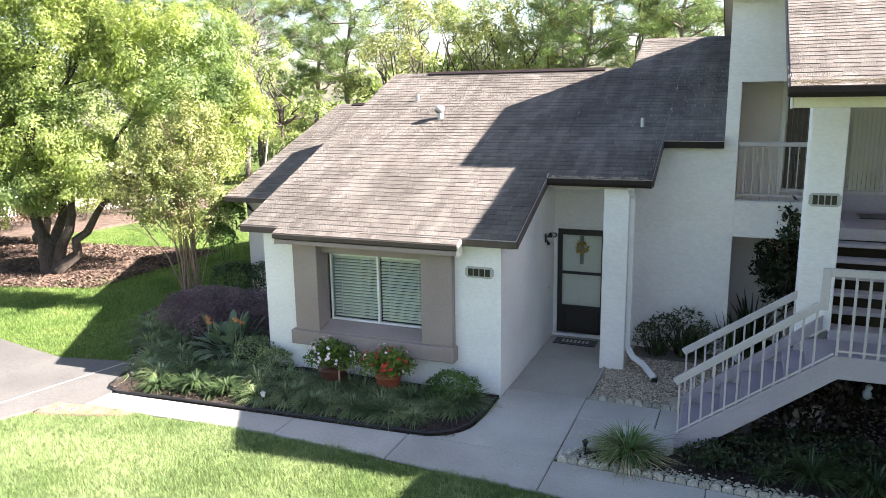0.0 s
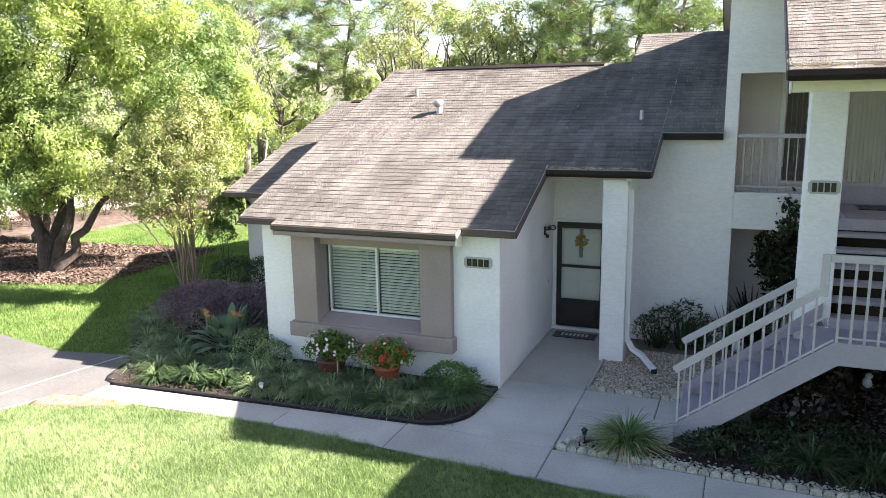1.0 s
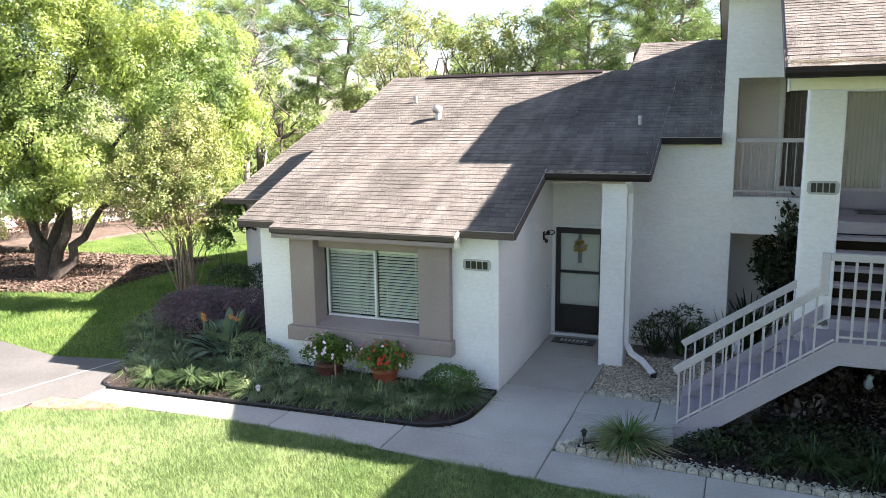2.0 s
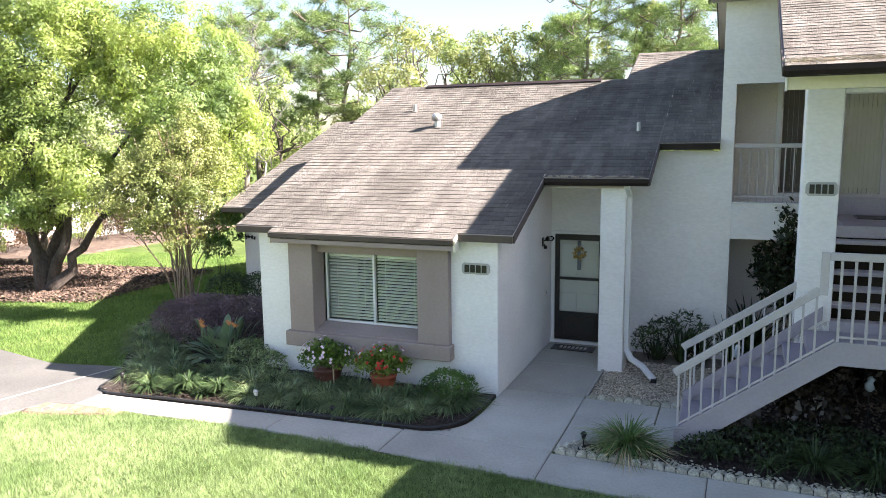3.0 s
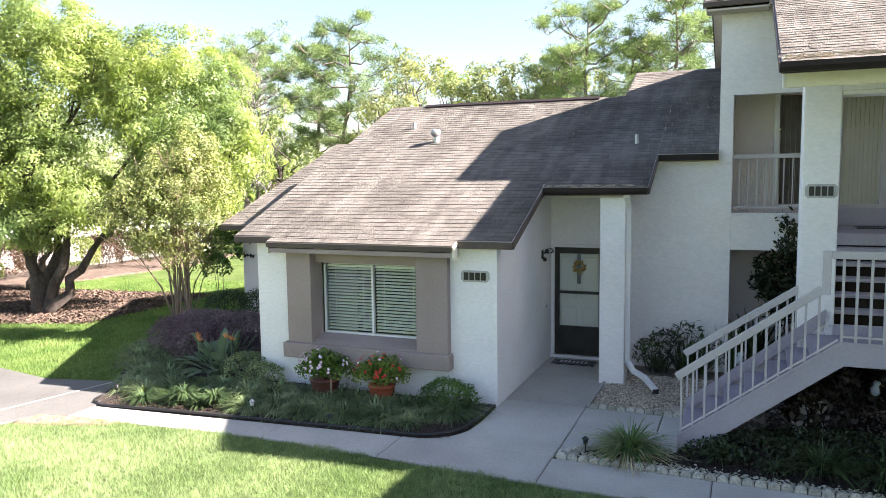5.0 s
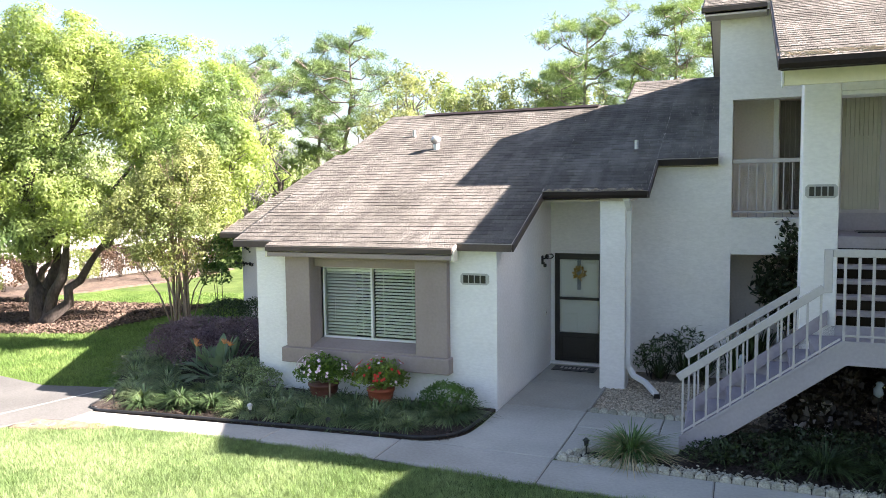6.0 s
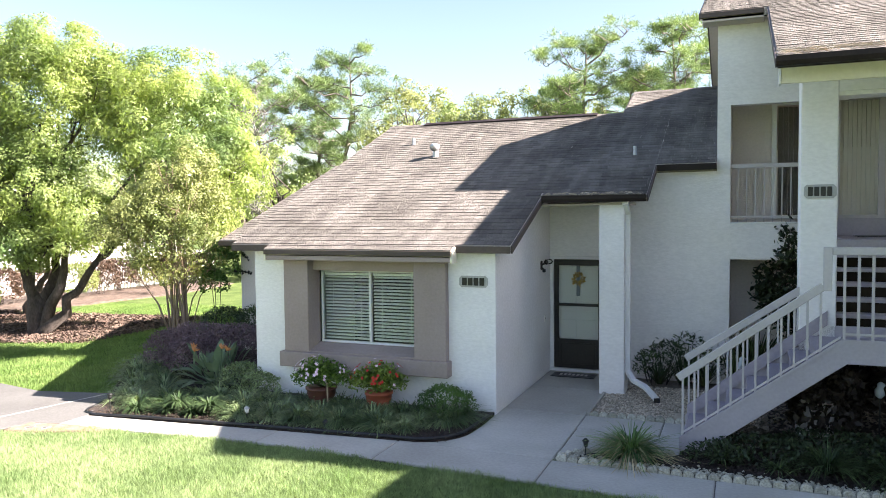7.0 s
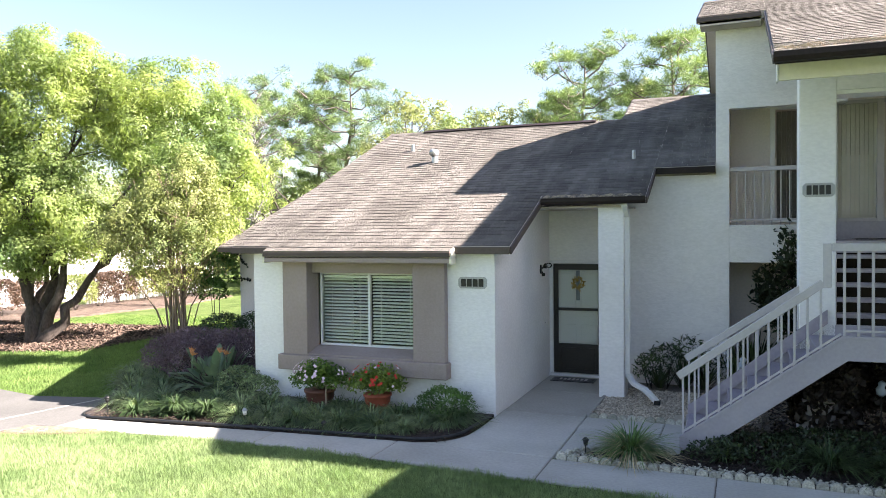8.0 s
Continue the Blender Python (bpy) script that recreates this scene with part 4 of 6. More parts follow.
# pier and beam before the stairs
upart("pier", 4.03, 4.46, 0.30, 0.75, -0.1, 4.9, M_STUCCO, "tall white stucco pier", 0.012)
upart("pier", 5.9, 6.3, 0.30, 0.75, -0.1, 4.44, M_STUCCO, "tall white stucco pier", 0.012)
upart("header", 4.462, 9, 0.302, 0.748, 4.442, 4.9, M_STUCCO)
upart("header_lip", 4.462, 5.898, 0.33, 0.72, 4.39, 4.44, M_STUCCO)
# the wing that shades the lawn
bm = bmesh.new()
box(bm, 6.7, 14.6, -6.4, -6.2, -0.2, 4.35), box(bm, 6.7, 6.9, -6.2, 0.6, -0.2, 4.35), box(bm, 14.4, 14.6, -6.2, 11, -0.2, 4.35)
wall("front_wing", bm, None, "", flats)

# ---- stairs ----
st = thing("stairs", (2.65, -0.4, 0), "mauve painted outdoor stairs with landing and metal rails", "stairs")
YS0, YS1, LZ = -0.80, 0.36, 1.33
k_st = (1.465 - 0.149) / (4.41 - 2.635)
for y0, y1 in ((YS0, YS0 + 0.06), (YS1 - 0.06, YS1)):
    bm = bmesh.new()
    prism(bm, [(2.635, -0.02), (2.88, -0.02), (4.47, 1.185), (6.4, 1.185), (6.4, 1.465), (4.41, 1.465), (2.635, 0.149)], 1, y0, y1)
    bmesh.ops.bevel(bm, geom=list(bm.edges), offset=0.005, segments=1, affect='EDGES')
    part("stringer", bm, M_LILAC, st)
bm = bmesh.new()
prism(bm, [(2.64, 0.118), (2.64, 0.155), (4.41, 1.472), (6.4, 1.472), (6.4, 1.44), (4.42, 1.44)], 1, YS0 - 0.014, YS0 - 0.001)
part("trim", bm, M_LILAC, st)
n = 7
for k in range(n):
    z = LZ * (k + 1) / n
    x = 2.70 + k * 0.243
    part("tread", bbox(x - 0.02, x + 0.26, YS0 + 0.062, YS1 - 0.062, z - 0.045, z, 0.006), M_TREAD, st)
    part("riser", bbox(x, x + 0.02, YS0 + 0.062, YS1 - 0.062, z - LZ / n + 0.002, z - 0.047, 0), M_TREAD, st)
bm = bmesh.new()
prism(bm, [(2.66, 0.12), (2.66, 0.30), (4.36, 1.66), (4.36, 1.48)], 1, YS1 - 0.10, YS1 - 0.062)
part("toe_board", bm, M_TREAD, st)
part("landing", bbox(4.40, 6.4, YS0 + 0.062, 1.10, 1.26, LZ, 0.006), M_TREAD, st)
# upper flight, open between its treads
for k in range(5):
    y, z = 1.10 + 0.25 * k, LZ + 0.193 * (k + 1)
    part("tread", bbox(4.47, 5.88, y, y + 0.27, z - 0.055, z, 0.006), M_LILAC, st)
part("tread", bbox(4.47, 5.88, 2.30, 2.328, 2.32, 2.50, 0.004), M_LILAC, st)
for x in (4.49, 5.86):
    bm = bmesh.new()
    rod(bm, (x, 1.02, LZ + 0.02), (x, 2.30, LZ + 1.01), 0.04, 0.2)
    part("stringer", bm, M_LILAC, st)
# rails of the lower flight
for y, x0, x_end, rz, sl in ((YS0 + 0.03, 2.618, 4.22, 0.89, 0.7386), (YS1 - 0.03, 2.632, 4.06, 0.93, 0.695)):
    bm = bmesh.new()
    rod(bm, (x0, y, rz), (x_end, y, rz + (x_end - x0) * sl), 0.05, 0.095, 0.006)
    hr = part("handrail", bm, M_RAIL, st)
    bm = bmesh.new()
    rod(bm, (2.66, y, 0.20), (x_end + 0.18 * (x_end > 4.1), y, 0.20 + (x_end + 0.18 * (x_end > 4.1) - 2.66) * k_st), 0.022, 0.022)
    part("bottom_rail", bm, M_RAIL, st)
    nb = 12
    for k in range(nb):
        x = 2.675 + (x_end - 2.70) * k / (nb - 1)
        part("baluster", bbox(x - 0.012, x + 0.012, y - 0.012, y + 0.012, 0.12 + max(0, (x - 2.66)) * k_st, rz - 0.015 + (x - x0) * sl, 0), M_RAIL, hr)
y = YS0 + 0.03
part("newel", bbox(4.215, 4.305, y - 0.03, y + 0.03, 2.02, 2.525, 0.006), M_RAIL, st)
tr_ = part("top_rail", bbox(4.307, 6.4, y - 0.03, y + 0.03, 2.435, 2.525, 0.006), M_RAIL, st)
part("bottom_rail", bbox(4.42, 6.4, y - 0.015, y + 0.015, 1.515, 1.54, 0.003), M_RAIL, st)
for k in range(14):
    x = 4.435 + k * 0.144
    part("baluster", bbox(x - 0.014, x + 0.014, y - 0.014, y + 0.014, 1.46, 2.436, 0), M_RAIL, tr_)
part("post", bbox(6.3, 6.4, YS0 + 0.07, YS0 + 0.17, -0.1, 1.20, 0.006), M_LILAC, st)

# mats
for x0, x1, y0, y1, z, lab in ((0.14, 0.92, 2.72, 3.06, 0.003, "grey patterned door mat on the concrete porch"), (5.05, 5.7, 3.3, 3.8, 2.503, "dark door mat on the upper landing")):
    mt = thing("door_mat", ((x0 + x1) / 2, (y0 + y1) / 2, z), lab, "mat")
    part("pile", bbox(x0 + 0.03, x1 - 0.03, y0 + 0.03, y1 - 0.03, z, z + 0.016, 0.003), M_MAT, mt)
    bm = bmesh.new()
    for q in ((x0, x1, y0, y0 + 0.03), (x0, x1, y1 - 0.03, y1), (x0, x0 + 0.03, y0 + 0.03, y1 - 0.03), (x1 - 0.03, x1, y0 + 0.03, y1 - 0.03)):
        box(bm, *q, z, z + 0.012, 0.002)
    part("border", bm, M_BLACK, mt)
    for k in range(7 if z < 1 else 0):
        xk = x0 + 0.14 + k * 0.075
        part("bar", bbox(xk, xk + 0.045, y0 + 0.10, y1 - 0.10, z + 0.0165, z + 0.020, 0), M_RAIL, mt)

# ---- plants ----
RNG = np.random.default_rng(7)


def np_mesh(name, V, F, material, parent=None, label=""):
    """A mesh from arrays: V (n, 3), F (m, 3 or 4)."""
    org = np.array(ORG.get(parent, Vector((0, 0, 0))))
    me = bpy.data.meshes.new(name)
    V = np.asarray(V, dtype=np.float32) - org.astype(np.float32)
    F = np.asarray(F, dtype=np.int32)
    m, k = F.shape
    me.vertices.add(len(V))
    me.vertices.foreach_set("co", V.ravel())
    me.loops.add(m * k)
    me.loops.foreach_set("vertex_index", F.ravel())
    me.polygons.add(m)
    me.polygons.foreach_set("loop_start", np.arange(0, m * k, k, dtype=np.int32))
    me.polygons.foreach_set("loop_total", np.full(m, k, dtype=np.int32))
    me.update(calc_edges=True)
    me.materials.append(material)
    ob = new(name, me)
    if parent is not None:
        ob.parent = parent
    ORG[ob] = Vector(org)
    if label:
        tagged(ob, label)
    return ob


def unit(a):
    return a / np.maximum(np.linalg.norm(a, axis=1, keepdims=True), 1e-9)


def leaves(P, size, slim=0.42, up=0.4, droop=0.0, out=None, jit=0.55):
    """Folded diamond leaves at points P, turned towards out where it is given."""
    n = len(P)
    nrm = RNG.normal(size=(n, 3)) * (jit if out is not None else 1.0) + np.array((0, 0, up))
    nrm = unit(nrm if out is None else nrm + out)
    d = RNG.normal(size=(n, 3))
    d[:, 2] -= droop
    d = unit(d - nrm * (d * nrm).sum(1, keepdims=True))
    e = np.cross(nrm, d)
    L = (size * RNG.uniform(0.6, 1.3, n))[:, None]
    V = np.stack([P - d * L * 0.5, P + e * L * slim * 0.5 + nrm * L * 0.06, P + d * L * 0.5, P - e * L * slim * 0.5 + nrm * L * 0.06], 1).reshape(-1, 3)
    return V, np.arange(4 * n).reshape(n, 4)


def clumps(lobes, per_m3, spread, n_leaf, shell=0.45):
    """Points for leaves: clumps in the outer part of ellipsoid lobes (x, y, z, rx, ry, rz)."""
    out = []
    for x, y, z, rx, ry, rz in lobes:
        n = max(5, int(per_m3 * rx * ry * rz * 4.2))
        d = unit(RNG.normal(size=(n, 3)))
        r = (shell + (1 - shell) * RNG.uniform(0, 1, n) ** 0.6)[:, None]
        c = np.array((x, y, z)) + d * r * np.array((rx, ry, rz))
        p = np.repeat(c, n_leaf, 0) + RNG.normal(size=(n * n_leaf, 3)) * np.array((spread, spread, spread * 0.75))
        out.append(p)
    return np.concatenate(out)


def canopy(lobes, sub, dens, cover=1.0, lo=0.42):
    """Points and outward ways of leaves on domed tufts that stand on the skin of ellipsoid lobes."""
    P, O = [], []
    for x, y, z, rx, ry, rz in lobes:
        c0, rad = np.array((x, y, z)), np.array((rx, ry, rz))
        n = max(6, int(cover * 4.6 * (rx * ry * rz) ** (2 / 3) / sub ** 2))
        d = unit(RNG.normal(size=(n, 3)))
        d[:, 2] = np.where(d[:, 2] < -0.55, -d[:, 2], d[:, 2])
        c = c0 + d * RNG.uniform(lo, 1.0, (n, 1)) * rad
        r = sub * RNG.uniform(0.5, 1.25, n)
        k = np.maximum(10, (dens * r * r).astype(int))
        C, R, D = np.repeat(c, k, 0), np.repeat(r, k)[:, None], np.repeat(unit(d / rad), k, 0)
        o = unit(RNG.normal(size=(len(C), 3)) + D * 0.8 + np.array((0, 0, 0.2)))
        P.append(C + o * R * RNG.uniform(0.4, 1.15, (len(C), 1)) ** 0.7 * np.array((1, 1, 0.95)))
        O.append(o + D * 0.35)
    return np.concatenate(P), np.concatenate(O)


def wander(a, b, n, amp, rnd):
    a, b = Vector(a), Vector(b)
    out = []
    for k in range(n + 1):
        s = k / n
        j = amp * math.sin(math.pi * s)
        out.append(a.lerp(b, s) + Vector((rnd.uniform(-j, j), rnd.uniform(-j, j), rnd.uniform(-j, j))))
    return out


def tree(name, base, forks, lobes, label, bark, leafm, r0=0.2, leaf=0.11, per_m3=6, spread=0.25, n_leaf=26, seed=1, twigs=5, up=0.4, droop=0.3, category="tree", slim=0.42, shell=0.45, sub=0.0, dens=0, gap=0.6):
    """A tree: trunk limbs from base by forks to lobes of foliage, each limb with twigs."""
    rnd = random.Random(seed)
    th = thing(name, base, label, category)
    data = []
    for lb in lobes:
        c = Vector(lb[:3])
        fk = min(forks, key=lambda q: (Vector(q) - c).length + 2.0 * max(0, q[2] - c.z))
        rr = r0 * rnd.uniform(0.38, 0.52)
        pts = wander(fk, c, 5, 0.16 * (c - Vector(fk)).length, rnd)
        data.append(tube_data(pts, [rr * (1 - 0.16 * k) for k in range(6)], 6))
        for _ in range(twigs):
            q = c + Vector((rnd.uniform(-0.75, 0.75) * lb[3], rnd.uniform(-0.75, 0.75) * lb[4], rnd.uniform(-0.75, 0.7) * lb[5]))
            data.append(tube_data(wander(pts[rnd.choice((3, 4, 5))], q, 3, 0.15, rnd), [rr * 0.3, rr * 0.22, rr * 0.15, rr * 0.06], 4))
    for fk in forks:
        b = Vector(base) + Vector((rnd.uniform(-1, 1), rnd.uniform(-1, 1), 0)) * r0 * 0.7
        b.z -= 0.1
        pts = wander(b, fk, 6, 0.07 * (Vector(fk) - b).length, rnd)
        data.append(tube_data(pts, [r0 * (1.25 if k == 0 else 1 - 0.1 * k) for k in range(7)], 9))
    v, f = join(data)
    mesh_part("trunk", v, f, bark, th, smooth=True)
    if sub:
        P, O = canopy(lobes, sub, dens, gap)
        V, F = leaves(P, leaf, slim, up, droop, O, 0.42)
    else:
        V, F = leaves(clumps(lobes, per_m3, spread, n_leaf, shell), leaf, slim, up, droop)
    np_mesh("crown", V, F, leafm, th)
    return th


def rnd_lobes(L, flat=0.85):
    return [(x, y, z, r * 1.05, r * 1.05, r * flat) for x, y, z, r in L]


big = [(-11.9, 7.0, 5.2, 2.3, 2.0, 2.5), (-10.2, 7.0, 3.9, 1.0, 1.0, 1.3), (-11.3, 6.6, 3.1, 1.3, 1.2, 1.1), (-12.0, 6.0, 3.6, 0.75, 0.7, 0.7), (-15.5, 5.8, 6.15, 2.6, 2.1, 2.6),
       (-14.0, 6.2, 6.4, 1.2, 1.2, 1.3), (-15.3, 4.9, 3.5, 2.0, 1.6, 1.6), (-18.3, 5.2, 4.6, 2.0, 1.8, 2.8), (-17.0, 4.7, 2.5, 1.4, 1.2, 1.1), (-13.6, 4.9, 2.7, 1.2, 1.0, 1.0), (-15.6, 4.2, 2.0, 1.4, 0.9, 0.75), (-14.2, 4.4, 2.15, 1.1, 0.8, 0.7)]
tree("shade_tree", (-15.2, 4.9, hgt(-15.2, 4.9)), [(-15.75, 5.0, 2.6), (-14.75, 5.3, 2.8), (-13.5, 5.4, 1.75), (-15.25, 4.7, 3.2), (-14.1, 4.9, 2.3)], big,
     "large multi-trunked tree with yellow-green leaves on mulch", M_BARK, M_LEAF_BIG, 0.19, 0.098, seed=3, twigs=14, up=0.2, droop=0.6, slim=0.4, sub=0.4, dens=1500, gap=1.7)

second = [(-19.8, 8.2, 3.2, 1.7), (-18.6, 8.6, 2.3, 1.3), (-21.2, 8.0, 2.6, 1.5), (-20.2, 8.6, 4.8, 1.6), (-18.0, 8.8, 3.9, 1.4), (-17.0, 9.2, 2.7, 1.1), (-22.4, 8.4, 4.2, 1.6)]
tree("shade_tree", (-19.9, 8.4, hgt(-19.9, 8.4)), [(-19.9, 8.4, 1.6), (-19.2, 8.6, 1.9)], rnd_lobes(second), "dense leafy tree in shade behind the mulch", M_BARK, M_LEAF_OAK, 0.16, 0.12, 6, 0.2, 20, 6, 3, 0.25, 0.4, sub=0.5, dens=600, gap=1.5)

crape = [(-9.9, 2.7, 2.5, 0.7), (-9.5, 2.8, 2.75, 0.75), (-8.89, 3.35, 3.4, 0.85), (-8.2, 3.55, 2.8, 0.75), (-8.8, 3.0, 2.2, 0.75), (-8.66, 3.66, 3.95, 0.62), (-9.6, 3.3, 3.3, 0.6), (-8.05, 3.5, 2.1, 0.5), (-9.7, 2.7, 2.0, 0.5), (-9.1, 3.1, 1.75, 0.55), (-8.4, 3.3, 1.6, 0.48), (-8.9, 3.2, 2.8, 0.8), (-8.3, 3.6, 3.3, 0.6)]
ct = thing("crape_myrtle", (-8.8, 3.3, hgt(-8.8, 3.3)), "slender multi-stemmed shrub tree with yellowing leaves", "tree")
rnd = random.Random(5)
stems = []
for k in range(26):
    a = rnd.uniform(0, 6.28)
    b = (-8.75 + 0.2 * math.cos(a), 3.3 + 0.16 * math.sin(a), -0.3)
    c = rnd.choice(crape)
    tip = (c[0] + rnd.gauss(0, 0.35), c[1] + rnd.gauss(0, 0.35), c[2] + rnd.uniform(-0.1, 0.5))
    data = []
    mid = Vector(b).lerp(Vector(tip), 0.45) + Vector((-(tip[0] - b[0]) * 0.2 + rnd.gauss(0, 0.04), rnd.gauss(0, 0.04), 0.2))
    r_ = rnd.uniform(0.013, 0.027)
    data.append(tube_data([b, Vector(b).lerp(mid, 0.5), mid, mid.lerp(Vector(tip), 0.5), tip], [r_ * 1.2, r_, r_ * 0.9, r_ * 0.6, r_ * 0.25], 6))
    for _ in range(3):
        q = Vector(tip) + Vector((rnd.gauss(0, 0.3), rnd.gauss(0, 0.3), rnd.uniform(-0.2, 0.5)))
        data.append(tube_data([mid.lerp(Vector(tip), rnd.uniform(0.3, 0.9)), q], [r_ * 0.35, 0.004], 4))
    stems.append(join(data))
for v, f in stems:
    mesh_part("stem", v, f, M_STEM, ct, smooth=True)
P_, O_ = canopy(rnd_lobes(crape, 1.0), 0.24, 1900, 0.8, 0.3)
V, F = leaves(P_, 0.066, 0.5, 0.2, 0.2, O_)
np_mesh("crown", V, F, M_LEAF_CRAPE, ct)


def pine(base, top, width, crown_from, label, seed, lean=0.0, needles=160):
    """A tall pine: bare trunk, rising forked limbs and rounded pads of needles."""
    rnd = random.Random(seed)
    th = thing("pine_tree", base, label, "tree", group="pines behind the house")
    x, y, z = base
    H = top - z
    tip = Vector((x + lean, y, top - 0.4))
    spine = wander((x, y, z - 0.2), tip, 8, 0.025 * H, rnd)
    data = [tube_data(spine, [0.20 - 0.021 * k for k in range(9)], 8)]
    cen = []
    nl = 22
    for k in range(nl):
        s = crown_from + (0.97 - crown_from) * k / (nl - 1)
        i = min(7, int(s * 8))
        p = spine[i].lerp(spine[i + 1], s * 8 - i)
        a = k * 2.4 + rnd.uniform(-0.5, 0.5)
        L = width * (0.62 + 0.62 * math.sin(math.pi * min(1, (s - crown_from) / (1 - crown_from) * 0.8 + 0.2))) * rnd.uniform(0.55, 1.1)
        q = p + Vector((math.cos(a) * L, math.sin(a) * L, L * rnd.uniform(0.15, 0.5)))
        pts = wander(p, q, 4, 0.14 * L, rnd)
        data.append(tube_data(pts, [0.055, 0.045, 0.035, 0.025, 0.012], 5))
        for _ in range(9):
            t_ = rnd.uniform(0.4, 1.0)
            j = min(3, int(t_ * 4))
            p1 = pts[j].lerp(pts[j + 1], t_ * 4 - j)
            c = p1 + Vector((rnd.gauss(0, 0.3), rnd.gauss(0, 0.3), abs(rnd.gauss(0.12, 0.16)))) * L * 0.7
            cen.append((*c, rnd.uniform(0.28, 0.55)))
            data.append(tube_data(wander(p1, c, 2, 0.12, rnd), [0.026, 0.018, 0.008], 4))
    v, f = join(data)
    mesh_part("trunk", v, f, M_PINEBARK, th, smooth=True)
    cen = np.array(cen)
    C = np.repeat(cen[:, :3], needles, 0)
    R = np.repeat(cen[:, 3], needles)[:, None]
    n = len(C)
    d = unit(RNG.normal(size=(n, 3)) + np.array((0, 0, 0.5)))
    C = C + d * R * RNG.uniform(0.1, 1.0, (n, 1)) * np.array((1.15, 1.15, 0.7))
    d = unit(d + RNG.normal(size=(n, 3)) * 0.75)
    e = unit(np.cross(d, RNG.normal(size=(n, 3)))) * 0.0125
    L = 0.18 * RNG.uniform(0.6, 1.2, (n, 1))
    V = np.stack([C - e, C + e, C + d * L + e * 0.4, C + d * L - e * 0.4], 1).reshape(-1, 3)
    np_mesh("crown", V, np.arange(4 * n).reshape(n, 4), M_NEEDLE, th)


PL = "tall pine with open green crown behind the house"
for k, (x, y, top, w, cf, ln) in enumerate(((-18.85, 29.2, 12.7, 3.0, 0.40, 0.3), (-22.7, 24.4, 10.8, 3.1, 0.45, -0.3), (-21.8, 30.2, 12.1, 1.9, 0.45, 0.2), (-4.7, 29.5, 12.4, 2.7, 0.42, 0.2),
                                            (0.3, 29.4, 12.8, 2.6, 0.42, -0.5), (-3.9, 40.6, 12.0, 2.2, 0.4, 0.2), (-7.2, 33.0, 10.6, 2.0, 0.45, 0.2), (2.6, 33.0, 13.5, 2.6, 0.4, 0.0), (-26.5, 31.0, 12.0, 2.6, 0.35, 0.0))):
    pine((x, y, hgt(x, y)), top, w, cf, PL, 20 + k, ln)


def oak(base, top, w, label, seed, leafm, leaf=0.20):
    x, y, z = base
    rnd = random.Random(seed)
    H = top - z
    L = []
    for k in range(11):
        a = rnd.uniform(0, 6.28)
        s = rnd.uniform(0.28, 0.92)
        r = w * math.sqrt(rnd.random()) * (1.15 - 0.75 * abs(s - 0.5))
        L.append((x + r * math.cos(a), y + r * math.sin(a), z + H * s, w * rnd.uniform(0.28, 0.42)))
    L.append((x, y, top - w * 0.32, w * 0.32))
    return tree("oak_tree", base, [(x + 0.2, y, z + H * 0.3), (x - 0.3, y + 0.2, z + H * 0.45)], rnd_lobes(L, 0.8), label, M_BARK, leafm, 0.16, leaf, 11, 0.28, 24, seed, 3, 0.2, 0.3, shell=0.3, sub=0.5, dens=260, gap=0.72)


for k, (x, y, top, w, m, lab) in enumerate(((-12.3, 24.4, 9.5, 2.1, M_LEAF_OLIVE, "slender oak with olive leaves behind the house"), (-10.2, 29.1, 9.4, 2.3, M_LEAF_OLIVE, "slender oak with olive leaves behind the house"),
                                            (-14.8, 33.5, 10.0, 2.6, M_LEAF_OAK, "green oak behind the house"), (-19.6, 23.5, 7.6, 2.2, M_LEAF_OAK, "green oak behind the house"),
                                            (-7.2, 36.0, 9.8, 2.6, M_LEAF_OLIVE, "slender oak with olive leaves behind the house"), (-1.8, 31.5, 10.6, 2.4, M_LEAF_OLIVE, "olive oak behind the house"),
                                            (3.2, 28.5, 10.5, 2.4, M_LEAF_OAK, "green oak behind the house"), (-16.3, 30.0, 10.2, 2.2, M_LEAF_OLIVE, "olive oak behind the house"), (-13.2, 31.5, 9.6, 2.2, M_LEAF_OAK, "green oak behind the house"),
                                            (-8.3, 30.5, 9.8, 2.1, M_LEAF_OLIVE, "olive oak behind the house"), (-11.4, 33.0, 9.9, 2.3, M_LEAF_OAK, "green oak behind the house"), (-25.0, 20.5, 8.6, 2.6, M_LEAF_OAK, "green oak behind the house"))):
    oak((x, y, hgt(x, y)), top, w, lab, 50 + k, m)

# bare pale tree
dt = thing("dead_tree", (-15.6, 16.5, hgt(-15.6, 16.5)), "bare pale grey dead tree with crooked branches", "tree")
rnd = random.Random(9)
data = []
spine = wander((-15.6, 16.5, -0.3), (-16.1, 16.3, 7.2), 10, 0.42, rnd)
data.append(tube_data(spine, [0.07 - 0.006 * k for k in range(11)], 7))
for k in range(30):
    p = spine[rnd.randint(4, 10)]
    q = p + Vector((rnd.uniform(-1.5, 1.3), rnd.uniform(-0.8, 0.8), rnd.uniform(0.3, 1.5)))
    pts = wander(p, q, 4, 0.4, rnd)
    data.append(tube_data(pts, [0.026, 0.022, 0.017, 0.012, 0.005], 5))
    for _ in range(5):
        i = rnd.randint(1, 4)
        data.append(tube_data(wander(pts[i], pts[i] + Vector((rnd.uniform(-0.6, 0.6), rnd.uniform(-0.3, 0.3), rnd.uniform(0, 0.6))), 2, 0.08, rnd), [0.018, 0.012, 0.005], 4))
v, f = join(data)
mesh_part("trunk", v, f, M_DEADWOOD, dt, smooth=True)

